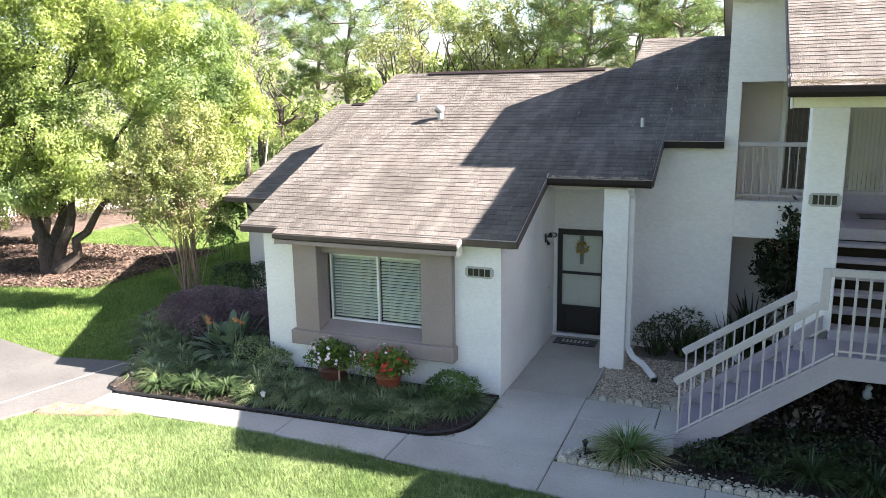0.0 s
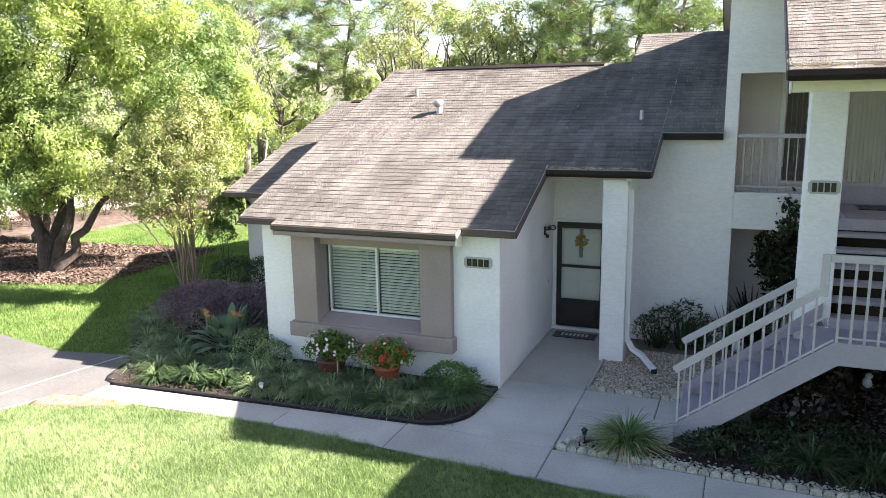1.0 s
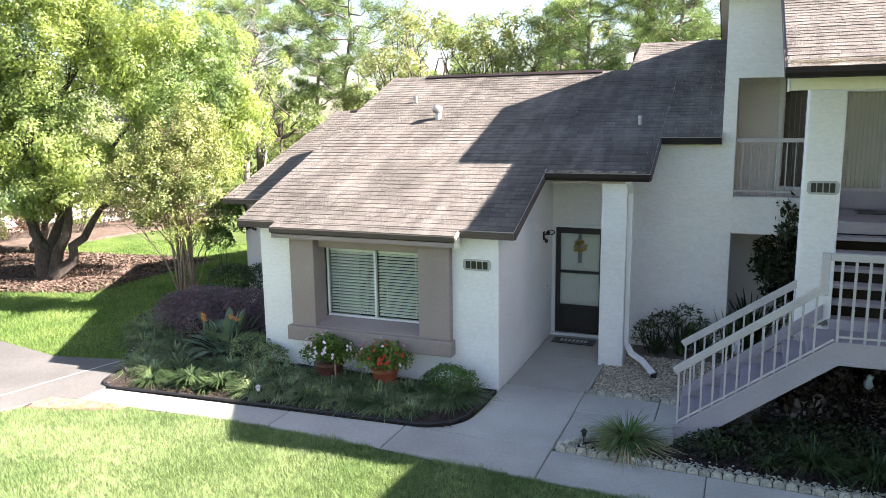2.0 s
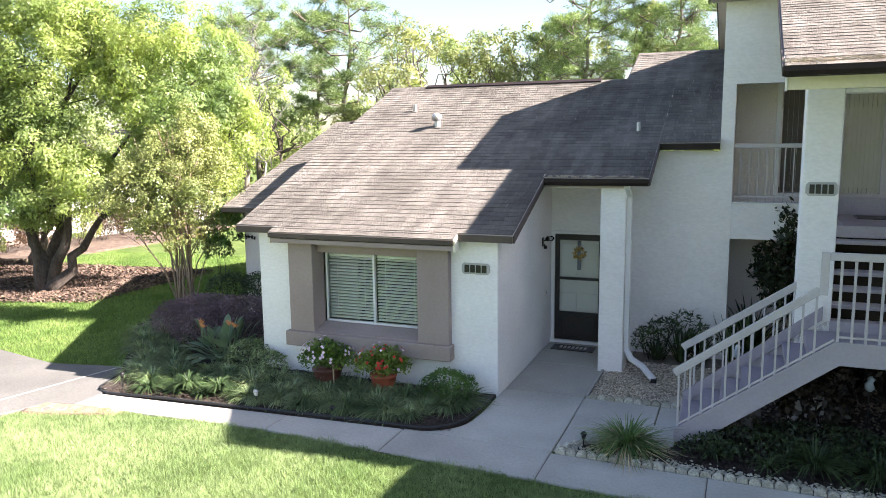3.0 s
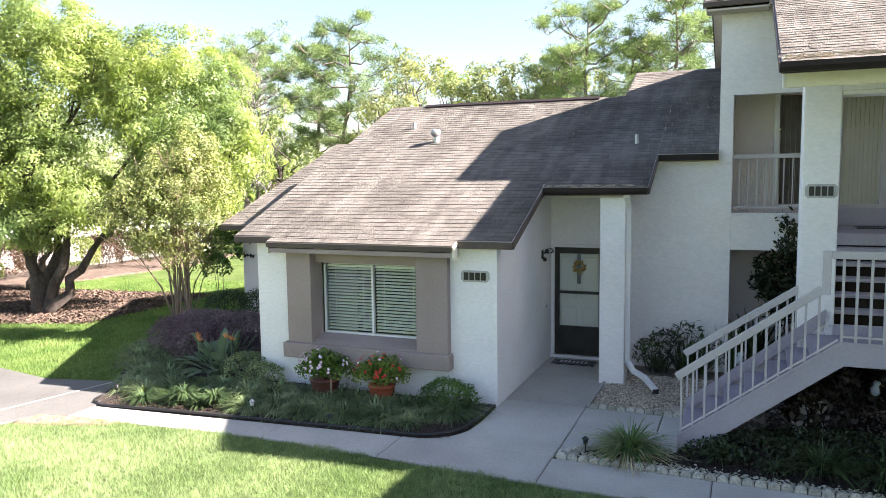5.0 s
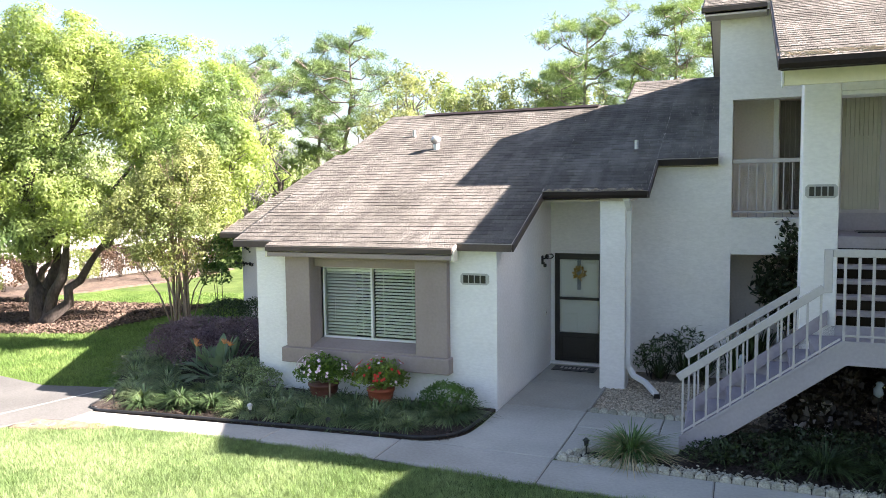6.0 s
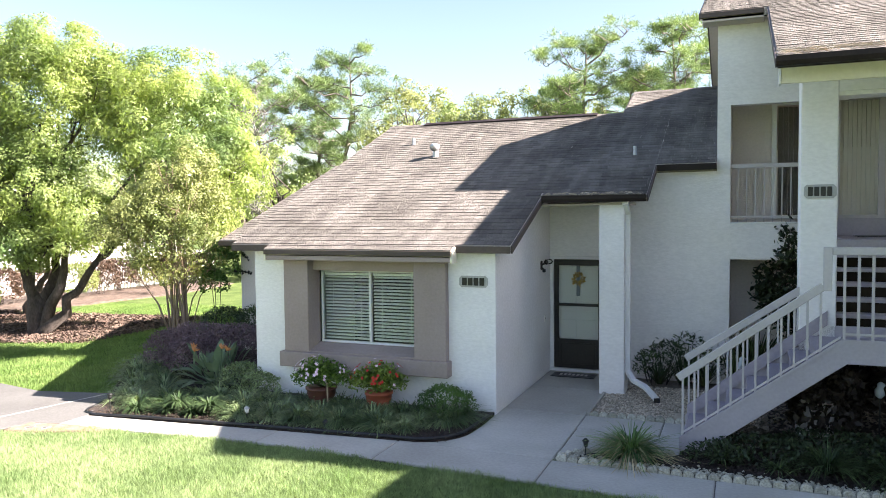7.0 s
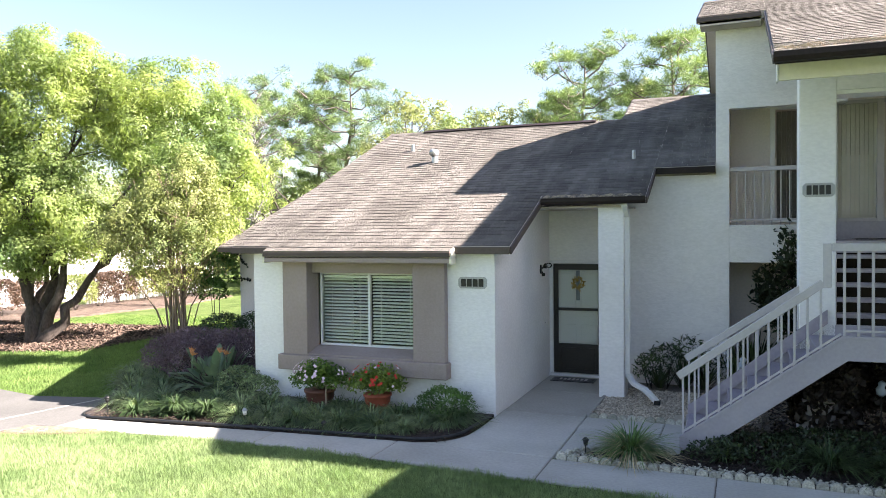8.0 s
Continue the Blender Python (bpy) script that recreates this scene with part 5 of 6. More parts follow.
# far woods all round, as one mass of trunks and leaves
lobes, data = [], []
rnd = random.Random(31)
for k in range(125):
    a = rnd.uniform(1.25, 2.75) if k < 65 else rnd.uniform(2.75, 7.5)
    R = rnd.uniform(44, 74) if k < 65 else rnd.uniform(50, 75)
    x, y = R * math.cos(a), -6 + R * math.sin(a)
    back = y < -10
    h = rnd.uniform(5.0, 8.6) * (1.4 if back else 1.0)
    w = rnd.uniform(2.2, 3.6)
    data.append(tube_data(wander((x, y, -0.6), (x + rnd.uniform(-0.6, 0.6), y, h * 0.8), 4, 0.25, rnd), [0.2, 0.17, 0.14, 0.1, 0.05], 5))
    for _ in range(7):
        lobes.append((x + rnd.gauss(0, w * 0.5), y + rnd.gauss(0, w * 0.5), h * rnd.uniform(0.2, 0.95), w * 0.45, w * 0.45, w * 0.4))
v, f = join(data)
tagged(mesh_part("woods_trunks", v, f, M_BARK, smooth=True), "grey trunks of the far woods", "woods", kind="stuff")
V, F = leaves(clumps(lobes, 0.8, 0.45, 13, 0.3), 0.5, 0.6, 0.3)
tagged(np_mesh("woods", V, F, M_LEAF_OAK), "green far woods round the place", "woods", kind="stuff")
# nearer undergrowth behind the houses
lobes = []
for k in range(70):
    x = rnd.uniform(-34, 8)
    y = rnd.uniform(30, 46)
    h = rnd.uniform(1.6, 4.4)
    for _ in range(3):
        lobes.append((x + rnd.gauss(0, 0.8), y + rnd.gauss(0, 0.8), h * rnd.uniform(0.3, 0.9), 1.1, 1.1, 0.9))
V, F = leaves(clumps(lobes, 2.2, 0.3, 16, 0.3), 0.26, 0.5, 0.3)
tagged(np_mesh("undergrowth", V, F, M_LEAF_OLIVE), "olive green undergrowth at the wood's edge", "undergrowth", kind="stuff")

# neighbouring white house and fence beyond the trees
nb = thing("neighbour_house", (-31, 16, -0.4), "white low house in sunlight behind the trees", "house")
part("wall", bbox(-27.2, -27.0, 6, 24, -0.6, 2.6, 0), M_STUCCO, nb)
part("wall", bbox(-36, -27.2, 6, 6.2, -0.6, 2.6, 0), M_STUCCO, nb)
part("wall", bbox(-36, -27.2, 23.8, 24, -0.6, 2.6, 0), M_STUCCO, nb)
bm = bmesh.new()
prism(bm, [(-26.4, 2.5), (-31.5, 4.4), (-36.6, 2.5), (-36.6, 2.65), (-31.5, 4.55), (-26.4, 2.65)], 1, 5.4, 24.6)
part("roof", bm, M_SHINGLE, nb)
fn = thing("white_fence", (-24.5, 18, -0.4), "white board fence in sunlight behind the shrubs", "fence")
for k in range(44):
    y = 15 + k * 0.2
    part("board", bbox(-24.5, -24.475, y, y + 0.15, -0.5, 1.1, 0), M_WHITE, fn)
for z in (0.1, 0.8):
    part("rail", bbox(-24.53, -24.502, 15, 23.8, z, z + 0.1, 0), M_WHITE, fn)


M_REDLEAF = leafmat("reddish_leaves", (0.06, 0.038, 0.028), (0.12, 0.078, 0.058), 0.2, 2.0)


def shrub(name, lobes, n, leaf, m, label, category="shrub", slim=0.5, up=0.5, stems=8, lump=0.12, group=""):
    """A shrub: leaves over lumpy lobes, and stems within."""
    x0, y0 = lobes[0][0], lobes[0][1]
    base = (x0, y0, hgt(x0, y0))
    th = thing(name, base, label, category, group)
    P = []
    tot = sum(l[3] * l[4] for l in lobes)
    for x, y, z, rx, ry, rz in lobes:
        k = int(n * rx * ry / tot)
        d = unit(RNG.normal(size=(k, 3)))
        d[:, 2] = np.where(d[:, 2] < -0.45, -d[:, 2], d[:, 2])
        w = np.array([noise.noise((a * 2.6 + x, b * 2.6 + y, c * 2.6)) for a, b, c in d])[:, None]
        r = (0.72 + 0.28 * RNG.uniform(0, 1, (k, 1)) ** 0.5) + lump * w + 0.04 * RNG.normal(size=(k, 1))
        p = np.array((x, y, z)) + d * r * np.array((rx, ry, rz))
        p[:, 2] = np.maximum(p[:, 2], base[2] + 0.02)
        P.append(p)
    V, F = leaves(np.concatenate(P), leaf, slim, up)
    np_mesh("foliage", V, F, m, th)
    rnd = random.Random(int(abs(x0 * 100) + n))
    data = []
    for k in range(stems):
        x, y, z, rx, ry, rz = rnd.choice(lobes)
        q = (x + rnd.uniform(-0.6, 0.6) * rx, y + rnd.uniform(-0.6, 0.6) * ry, z + rnd.uniform(0.1, 0.7) * rz)
        data.append(tube_data([(x + rnd.uniform(-0.1, 0.1), y + rnd.uniform(-0.1, 0.1), base[2] - 0.03), q], [0.012, 0.005], 5))
    if data:
        v, f = join(data)
        mesh_part("stems", v, f, M_BARK, th)
    return th


def straps(c, n, length, width, spread, droop, flat=0.0):
    """Arching strap leaves from one crown point."""
    segs = 5
    az = RNG.uniform(0, 6.283, n)
    L = length * RNG.uniform(0.55, 1.15, n)
    sp = spread * RNG.uniform(0.25, 1.25, n)
    dr = droop * RNG.uniform(0.6, 1.4, n)
    dirs = np.stack([np.cos(az), np.sin(az), np.zeros(n)], 1)
    side = np.stack([-np.sin(az), np.cos(az), np.zeros(n)], 1)
    b = np.array(c) + dirs * RNG.uniform(0, 0.25, (n, 1)) * length * 0.4
    rows = []
    for k in range(segs + 1):
        s = k / segs
        w = width * (1 - s ** 2.2) * (0.7 + 0.6 * s) * 0.5 + 0.0006
        p = b + dirs * (L * sp * s)[:, None]
        p[:, 2] += L * ((1.05 - 0.35 * sp) * s - dr * s * s)
        p[:, 2] = np.maximum(p[:, 2], c[2] + 0.01)
        rows += [p - side * w, p + side * w]
    V = np.stack(rows, 1).reshape(-1, 3)
    k = 2 * (segs + 1)
    F = [[i * k + 2 * j, i * k + 2 * j + 1, i * k + 2 * j + 3, i * k + 2 * j + 2] for i in range(n) for j in range(segs)]
    return V, np.array(F)


def clump_thing(name, c, n, length, width, spread, droop, m, label, category="plant", group=""):
    th = thing(name, c, label, category, group)
    V, F = straps(c, n, length, width, spread, droop)
    np_mesh("leaves", V, F, m, th)
    return th


# liriope border: a few clumps built once, then copied along the bed
LIR = [clump_thing("liriope_clump", (-1.2 - 0.7 * k, -1.25, 0.02), 300, 0.44, 0.015, 0.9, 0.72, M_LIRIOPE, "dark green strappy liriope clump in the mulch bed", "plant", "liriope border") for k in range(3)]
BRI = [clump_thing("striped_clump", (-4.2 - 0.6 * k, -1.25, 0.02), 190, 0.40, 0.021, 0.9, 0.7, M_BRIGHT, "bright green striped strap-leaf clump in the bed", "plant", "striped clumps") for k in range(2)]
rnd = random.Random(12)


def spread_out(src, spots):
    for x, y, s in spots:
        m = pose(x, y, hgt(x, y) + 0.015, 0, 0, rnd.uniform(0, 360)) @ Matrix.Diagonal((s, s, s * rnd.uniform(0.85, 1.1), 1))
        ob = copy_thing(rnd.choice(src), m)
        ob.scale = (s, s, s)


spots = [(x + rnd.uniform(-0.1, 0.1), y + rnd.uniform(-0.08, 0.08), rnd.uniform(0.75, 1.15)) for x in np.arange(-3.6, -0.3, 0.30) for y in (-1.3, -1.02, -0.76, -0.5) if not (x > -0.7 and y < -1.0)]
spots += [(x, y, rnd.uniform(1.0, 1.3)) for x, y in ((-6.75, -0.2), (-6.9, 0.2), (-7.5, 0.5), (-8.0, 1.1), (-8.5, 1.6), (-8.7, 2.1), (-4.1, -0.4), (-4.6, -0.5), (-5.1, -0.4), (-5.6, -0.55), (-6.0, -0.3), (-6.3, 0.1), (-6.7, 0.5), (-7.1, 0.8), (-7.3, 1.3), (-7.8, 1.5), (-8.1, 1.9), (-8.3, 2.4), (-6.4, -0.7), (-5.9, -0.9), (-7.6, 0.9), (-3.9, -0.8), (-0.5, -0.75))]
spread_out(LIR, spots)
spread_out(BRI, [(x, y, rnd.uniform(0.85, 1.15)) for x, y in ((-3.7, -1.25), (-4.0, -1.0), (-4.5, -1.3), (-4.7, -0.95), (-5.0, -1.25), (-5.3, -1.0), (-5.6, -1.3), (-5.5, -0.75), (-3.5, -0.75), (-4.3, -0.75))])

# purple hedge
shrub("purple_hedge", [(-6.5, 1.3, 0.36, 0.9, 0.75, 0.50), (-5.6, 1.2, 0.38, 0.9, 0.7, 0.50), (-4.8, 1.25, 0.38, 0.6, 0.65, 0.50), (-7.15, 1.3, 0.30, 0.6, 0.6, 0.42), (-6.1, 0.8, 0.30, 0.8, 0.5, 0.42)], 26000, 0.045, M_PURPLE,
      "clipped hedge of purple leaves beside the wall", "hedge", stems=0)
shrub("dark_shrub", [(-7.4, 3.2, 0.4, 0.6, 0.55, 0.55), (-6.5, 3.2, 0.45, 0.6, 0.5, 0.55)], 5000, 0.055, M_DKLEAF, "dark green shrub against the white wall")
shrub("low_shrub", [(-4.45, -0.05, 0.18, 0.5, 0.36, 0.30), (-4.0, -0.25, 0.14, 0.36, 0.3, 0.24)], 3600, 0.042, M_LIRIOPE, "low grey-green shrub in the bed")
shrub("low_shrub", [(-0.62, -0.42, 0.16, 0.44, 0.34, 0.28)], 3000, 0.038, M_SHRUB, "low bright green shrub by the house corner", lump=0.3)
shrub("leafy_shrub", [(-7.95, 3.75, 1.75, 0.5, 0.4, 0.5), (-7.7, 3.6, 2.1, 0.3, 0.3, 0.35), (-8.0, 3.6, 1.35, 0.35, 0.3, 0.35)], 2600, 0.08, M_SHRUB, "dark green leafy shrub beside the wall corner", lump=0.25, stems=3)
for k in range(9):
    x, y = -23.4 + rnd.uniform(-0.4, 0.4), 8.6 + k * 1.5
    shrub("red_shrub", [(x, y, 0.2, 1.0, 0.8, 0.85)], 2600, 0.11, M_REDLEAF if k % 3 else M_LEAF_CRAPE, "reddish brown rounded shrub before the fence", group="shrubs before the fence")

# bird of paradise
bp = thing("bird_of_paradise", (-5.35, 0.35, -0.14), "bird of paradise plant with paddle leaves and orange flowers", "plant")
data, V_, F_ = [], [], []
rnd = random.Random(21)
for k in range(64):
    a = rnd.uniform(0, 6.28)
    tilt = rnd.uniform(0.2, 1.3)
    d = Vector((math.cos(a) * math.sin(tilt), math.sin(a) * math.sin(tilt), math.cos(tilt)))
    b = Vector((-5.3, 0.3, -0.06)) + Vector((math.cos(a), math.sin(a), 0)) * rnd.uniform(0, 0.18)
    Ls, Lb = rnd.uniform(0.22, 0.52), rnd.uniform(0.30, 0.44)
    p = b + d * Ls
    data.append(tube_data([b, b.lerp(p, 0.5) + Vector((0, 0, 0.02)), p], [0.012, 0.010, 0.008], 5))
    side = d.cross(Vector((0, 0, 1))).normalized() if abs(d.z) < 0.99 else Vector((1, 0, 0))
    nn = side.cross(d)
    o = len(V_)
    w = rnd.uniform(0.065, 0.10)
    for s, ww in ((0, 0.15), (0.25, 0.85), (0.55, 1.0), (0.8, 0.65), (1.0, 0.04)):
        c = p + d * Lb * s - Vector((0, 0, 1)) * (0.12 * s * s * math.sin(tilt))
        V_ += [c - side * w * ww + nn * 0.02 * ww, c - nn * 0.0, c + side * w * ww + nn * 0.02 * ww]
    for j in range(4):
        F_ += [(o + 3 * j, o + 3 * j + 1, o + 3 * j + 4, o + 3 * j + 3), (o + 3 * j + 1, o + 3 * j + 2, o + 3 * j + 5, o + 3 * j + 4)]
v, f = join(data)
mesh_part("stalks", v, f, M_PADDLE, bp)
mesh_part("leaves", V_, F_, M_PADDLE, bp, smooth=True)
for x, y, z in ((-5.0, 0.05, 0.66), (-5.5, -0.05, 0.60), (-4.92, 0.1, 0.62), (-5.6, 0.05, 0.64)):
    dd = []
    for k in range(6):
        a = 0.4 + k * 0.35
        q = (x + math.cos(a) * 0.11, y + rnd.uniform(-0.03, 0.03), z + math.sin(a) * 0.10)
        dd.append(tube_data([(x, y, z), Vector((x, y, z)).lerp(Vector(q), 0.6), q], [0.006, 0.013, 0.002], 5))
    v, f = join(dd)
    mesh_part("flower", v, f, M_PETAL_O, bp, "orange flower head")
    v, f = tube_data([(x, y, z), (x - 0.04, y + 0.05, 0.3)], [0.008, 0.010], 5)
    mesh_part("flower_stalk", v, f, M_PADDLE, bp)


# pots of flowers under the window
def pot(x, y, r, h, mpot, petals, label, z0=0.02, leafm=M_FLOWERL, spread=0.47):
    th = thing("flower_pot", (x, y, z0), label, "potted plant", "flower pots under the window")
    v, f = tube_data([(x, y, z0), (x, y, z0 + 0.02), (x, y, z0 + h * 0.55), (x, y, z0 + h * 0.86), (x, y, z0 + h * 0.88), (x, y, z0 + h), (x, y, z0 + h * 0.99), (x, y, z0 + h * 0.88)],
                     [r * 0.62, r * 0.68, r * 0.95, r * 0.98, r * 1.07, r * 1.07, r * 0.95, r * 0.92], 20)
    mesh_part("pot", v, f, mpot, th, smooth=True)
    c = np.array((x, y, z0 + h + 0.12))
    d = unit(RNG.normal(size=(2200, 3)))
    d[:, 2] = np.abs(d[:, 2]) * 1.0 - 0.15
    w_ = np.array([1 + 0.35 * noise.noise((q[0] * 3 + x, q[1] * 3, q[2] * 3)) for q in d])[:, None]
    P = c + d * w_ * RNG.uniform(0.2, 1.08, (2200, 1)) ** 0.7 * np.array((spread, spread * 0.8, 0.34))
    V, F = leaves(P, 0.065, 0.45, 0.5)
    np_mesh("foliage", V, F, leafm, th)
    rr = random.Random(int(x * 100))
    data = []
    for k in range(12):
        a = rr.uniform(0, 6.28)
        data.append(tube_data([(x, y, z0 + h - 0.03), (x + math.cos(a) * spread * 0.6, y + math.sin(a) * spread * 0.5, z0 + h + rr.uniform(0.1, 0.32))], [0.006, 0.003], 4))
    v, f = join(data)
    mesh_part("stems", v, f, M_LIRIOPE, th)
    for m, n, name in petals:
        for k in range(n):
            d = Vector((rr.gauss(0, 1), rr.gauss(0, 1) - 0.7, abs(rr.gauss(0, 0.8)) + 0.15)).normalized()
            p = Vector(c) + Vector((d.x * spread * 1.02, d.y * spread * 0.85, d.z * 0.37))
            u = d.orthogonal().normalized()
            w = d.cross(u)
            V_, F_ = [p + d * 0.012], []
            for j in range(10):
                a = j * math.pi / 5
                q = 0.029 if j % 2 == 0 else 0.017
                V_.append(p + (u * math.cos(a) + w * math.sin(a)) * q + d * (0.014 if j % 2 == 0 else 0.006))
            F_ = [(0, 1 + j, 1 + (j + 1) % 10) for j in range(10)]
            mesh_part(name, V_, F_, m, th)
    return th


pot(-2.72, -0.42, 0.23, 0.27, M_POT1, ((M_PETAL_W, 44, "white_flower"),), "brown clay pot of white and pink flowers")
pot(-1.72, -0.42, 0.20, 0.27, M_POT2, ((M_PETAL_R, 26, "red_flower"), (M_PETAL_W, 9, "pink_flower")), "terracotta pot of red and pink flowers", spread=0.45, leafm=leafmat("light_potted_leaves", (0.10, 0.17, 0.035), (0.24, 0.32, 0.075), 0.3, 6.0))
tk = part("plant_stake", bbox(-2.51, -2.485, -0.62, -0.60, 0.0, 0.40, 0.002), M_STEM)
tagged(tk, "thin pale wooden stake beside the pot", "stake")

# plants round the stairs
# grass leaf colour with the shade below the stairs worked in
M_SHADEG = leafmat("shade_toned_grass_leaves", (0.032, 0.06, 0.026), (0.10, 0.145, 0.062), 0.2, 2.5, 0.6)
clump_thing("spider_grass", (2.12, -1.30, 0.02), 680, 0.70, 0.012, 0.80, 0.66, leafmat("spider_leaves", (0.055, 0.13, 0.04), (0.17, 0.26, 0.085), 0.25, 3.0, 0.5), "large fountain-shaped green grass clump by the border")
V, F = straps((2.12, -1.32, 0.02), 170, 0.68, 0.018, 1.0, 0.9)
tagged(np_mesh("dead_leaves", V, F, mat("straw_leaves", (0.34, 0.27, 0.15), (0.52, 0.44, 0.28), 0.8, 6, 30, 0.2, 0, island=0.4)), "pale dry leaves hanging from the grass clump", "plant")
clump_thing("spider_grass", (4.25, -1.15, 0.02), 420, 0.66, 0.010, 0.85, 0.6, M_SHADEG, "fountain-shaped grass clump under the stairs, darkened for shade")
clump_thing("spider_grass", (4.9, -1.2, 0.02), 380, 0.66, 0.010, 0.85, 0.6, M_SHADEG, "fountain-shaped grass clump under the stairs, darkened for shade")
clump_thing("spider_grass", (3.15, -1.15, 0.02), 170, 0.34, 0.011, 0.9, 0.55, M_SHADEG, "small green grass clump under the stairs, darkened for shade")
clump_thing("spider_grass", (3.75, -1.3, 0.02), 120, 0.30, 0.011, 0.9, 0.6, M_SHADEG, "small green grass clump under the stairs, darkened for shade")
# cover leaves are near-black: their colour includes the shade of the stairs
shrub("ground_cover", [(3.6, -0.9, 0.08, 0.7, 0.5, 0.2), (4.4, -0.5, 0.08, 0.8, 0.6, 0.22), (5.0, -0.8, 0.08, 0.7, 0.6, 0.22), (3.1, -1.05, 0.06, 0.4, 0.3, 0.15)], 4200, 0.055, leafmat("shade_toned_cover_leaves", (0.013, 0.026, 0.011), (0.055, 0.08, 0.034), 0.15, 4.0, 0.6), "low ground cover under the stairs, darkened for shade", stems=4)
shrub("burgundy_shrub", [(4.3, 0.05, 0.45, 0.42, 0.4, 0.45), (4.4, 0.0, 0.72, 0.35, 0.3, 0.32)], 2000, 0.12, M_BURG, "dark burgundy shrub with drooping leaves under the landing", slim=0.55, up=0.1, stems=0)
# added shrub: covers sunlit grass so the space below the landing stays dark
shrub("burgundy_shrub", [(5.0, 0.95, 0.55, 0.6, 0.35, 0.55), (5.7, 1.0, 0.55, 0.55, 0.35, 0.55), (4.7, 1.15, 0.5, 0.4, 0.28, 0.5)], 4500, 0.13, M_BURG, "added dark burgundy shrub hiding lit grass under the landing", slim=0.55, up=0.1, stems=0)
shrub("wall_shrub", [(2.15, 2.72, 0.36, 0.42, 0.28, 0.40), (2.5, 2.75, 0.45, 0.38, 0.25, 0.45), (2.8, 2.8, 0.3, 0.35, 0.22, 0.35), (1.85, 2.75, 0.3, 0.25, 0.25, 0.28)], 1100, 0.10, M_DKLEAF, "dark leafy shrub against the white wall", slim=0.24, up=0.2, lump=0.3)
clump_thing("wall_fern", (2.45, 2.65, 0.03), 90, 0.85, 0.03, 0.45, 0.25, M_DKLEAF, "tall dark strap-leaf plant against the wall")
clump_thing("wall_fern", (2.75, 2.7, 0.03), 70, 0.7, 0.028, 0.6, 0.35, M_DKLEAF, "dark strap-leaf plant against the wall")
clump_thing("wall_fern", (2.05, 2.6, 0.03), 70, 0.6, 0.03, 0.6, 0.4, M_DKLEAF, "dark strap-leaf plant against the wall")
clump_thing("spiky_plant", (3.55, 3.6, 0.05), 110, 1.25, 0.04, 0.6, 0.3, M_DKLEAF, "dark spiky plant in the passage opening")
clump_thing("spiky_plant", (3.25, 2.85, 0.05), 40, 0.9, 0.03, 0.35, 0.15, M_DKLEAF, "dark spiky plant in the passage opening")
pt = [(3.95, 3.4, 1.75, 0.38, 0.35, 0.4), (3.8, 3.3, 1.4, 0.3, 0.3, 0.3), (4.05, 3.35, 1.95, 0.3, 0.2, 0.2), (4.1, 3.5, 1.2, 0.35, 0.35, 0.4), (3.92, 2.97, 2.22, 0.16, 0.08, 0.05), (4.04, 2.97, 2.5, 0.04, 0.05, 0.2)]
# the passage's shade is put into this tree's near-black leaf colour
tree("ornamental_tree", (4.05, 3.5, 0.0), [(4.05, 3.45, 0.9)], pt, "small tree in the passage opening, leaves darkened for shade", M_BARK, leafmat("shade_toned_passage_leaves", (0.012, 0.022, 0.012), (0.045, 0.065, 0.032), 0.15, 3.0, 0.5), 0.03, 0.12, 150, 0.09, 20, 8, 3, 0.2, 0.6, slim=0.42)


# path lights
def path_light(x, y, h, label, m=M_BLACK):
    z = hgt(x, y)
    th = thing("path_light", (x, y, z), label, "garden light", "garden lights")
    v, f = tube_data([(x, y, z - 0.03), (x, y, z + h)], [0.008, 0.008], 6)
    mesh_part("stake", v, f, M_BLACK, th)
    v, f = tube_data([(x, y, z + h), (x, y, z + h + 0.06), (x, y, z + h + 0.065)], [0.026, 0.032, 0.016], 10)
    mesh_part("lens", v, f, m, th, smooth=True)
    v, f = tube_data([(x, y, z + h + 0.063), (x, y, z + h + 0.075), (x, y, z + h + 0.10)], [0.046, 0.04, 0.012], 12)
    mesh_part("cap", v, f, M_STEEL if m is not M_BLACK else M_BLACK, th, smooth=True)


path_light(-6.0, -1.45, 0.22, "small solar path light with grey cap in mulch")
path_light(-3.38, -1.42, 0.14, "small pale solar path light among the plants", M_WHITE)
path_light(1.60, -1.42, 0.11, "small black path light behind the block border")
path_light(-2.0, -1.5, 0.05, "small black path light in the mulch")

# pale garden ornaments under the stairs
for x, y, z, s in ((3.35, 0.75, 0.72, 1.0), (4.95, 0.2, 0.60, 1.0)):
    go = thing("garden_ornament", (x, y, 0.0), "pale ceramic garden ornament on a thin stake", "ornament")
    v, f = tube_data([(x, y, -0.03), (x, y, z)], [0.01, 0.01], 6)
    mesh_part("stake", v, f, M_BLACK, go)
    v, f = tube_data([(x, y, z), (x, y, z + 0.04), (x - 0.01, y, z + 0.10), (x, y, z + 0.13), (x + 0.01, y, z + 0.17), (x, y, z + 0.2)], [0.02 * s, 0.06 * s, 0.055 * s, 0.035 * s, 0.05 * s, 0.02 * s], 10)
    mesh_part("figure", v, f, M_STATUE, go, smooth=True)

M_TWIG = mat("dry_twigs", (0.38, 0.30, 0.22), (0.55, 0.46, 0.36), 0.9, 8, 40, 0.2, 0, island=0.3)


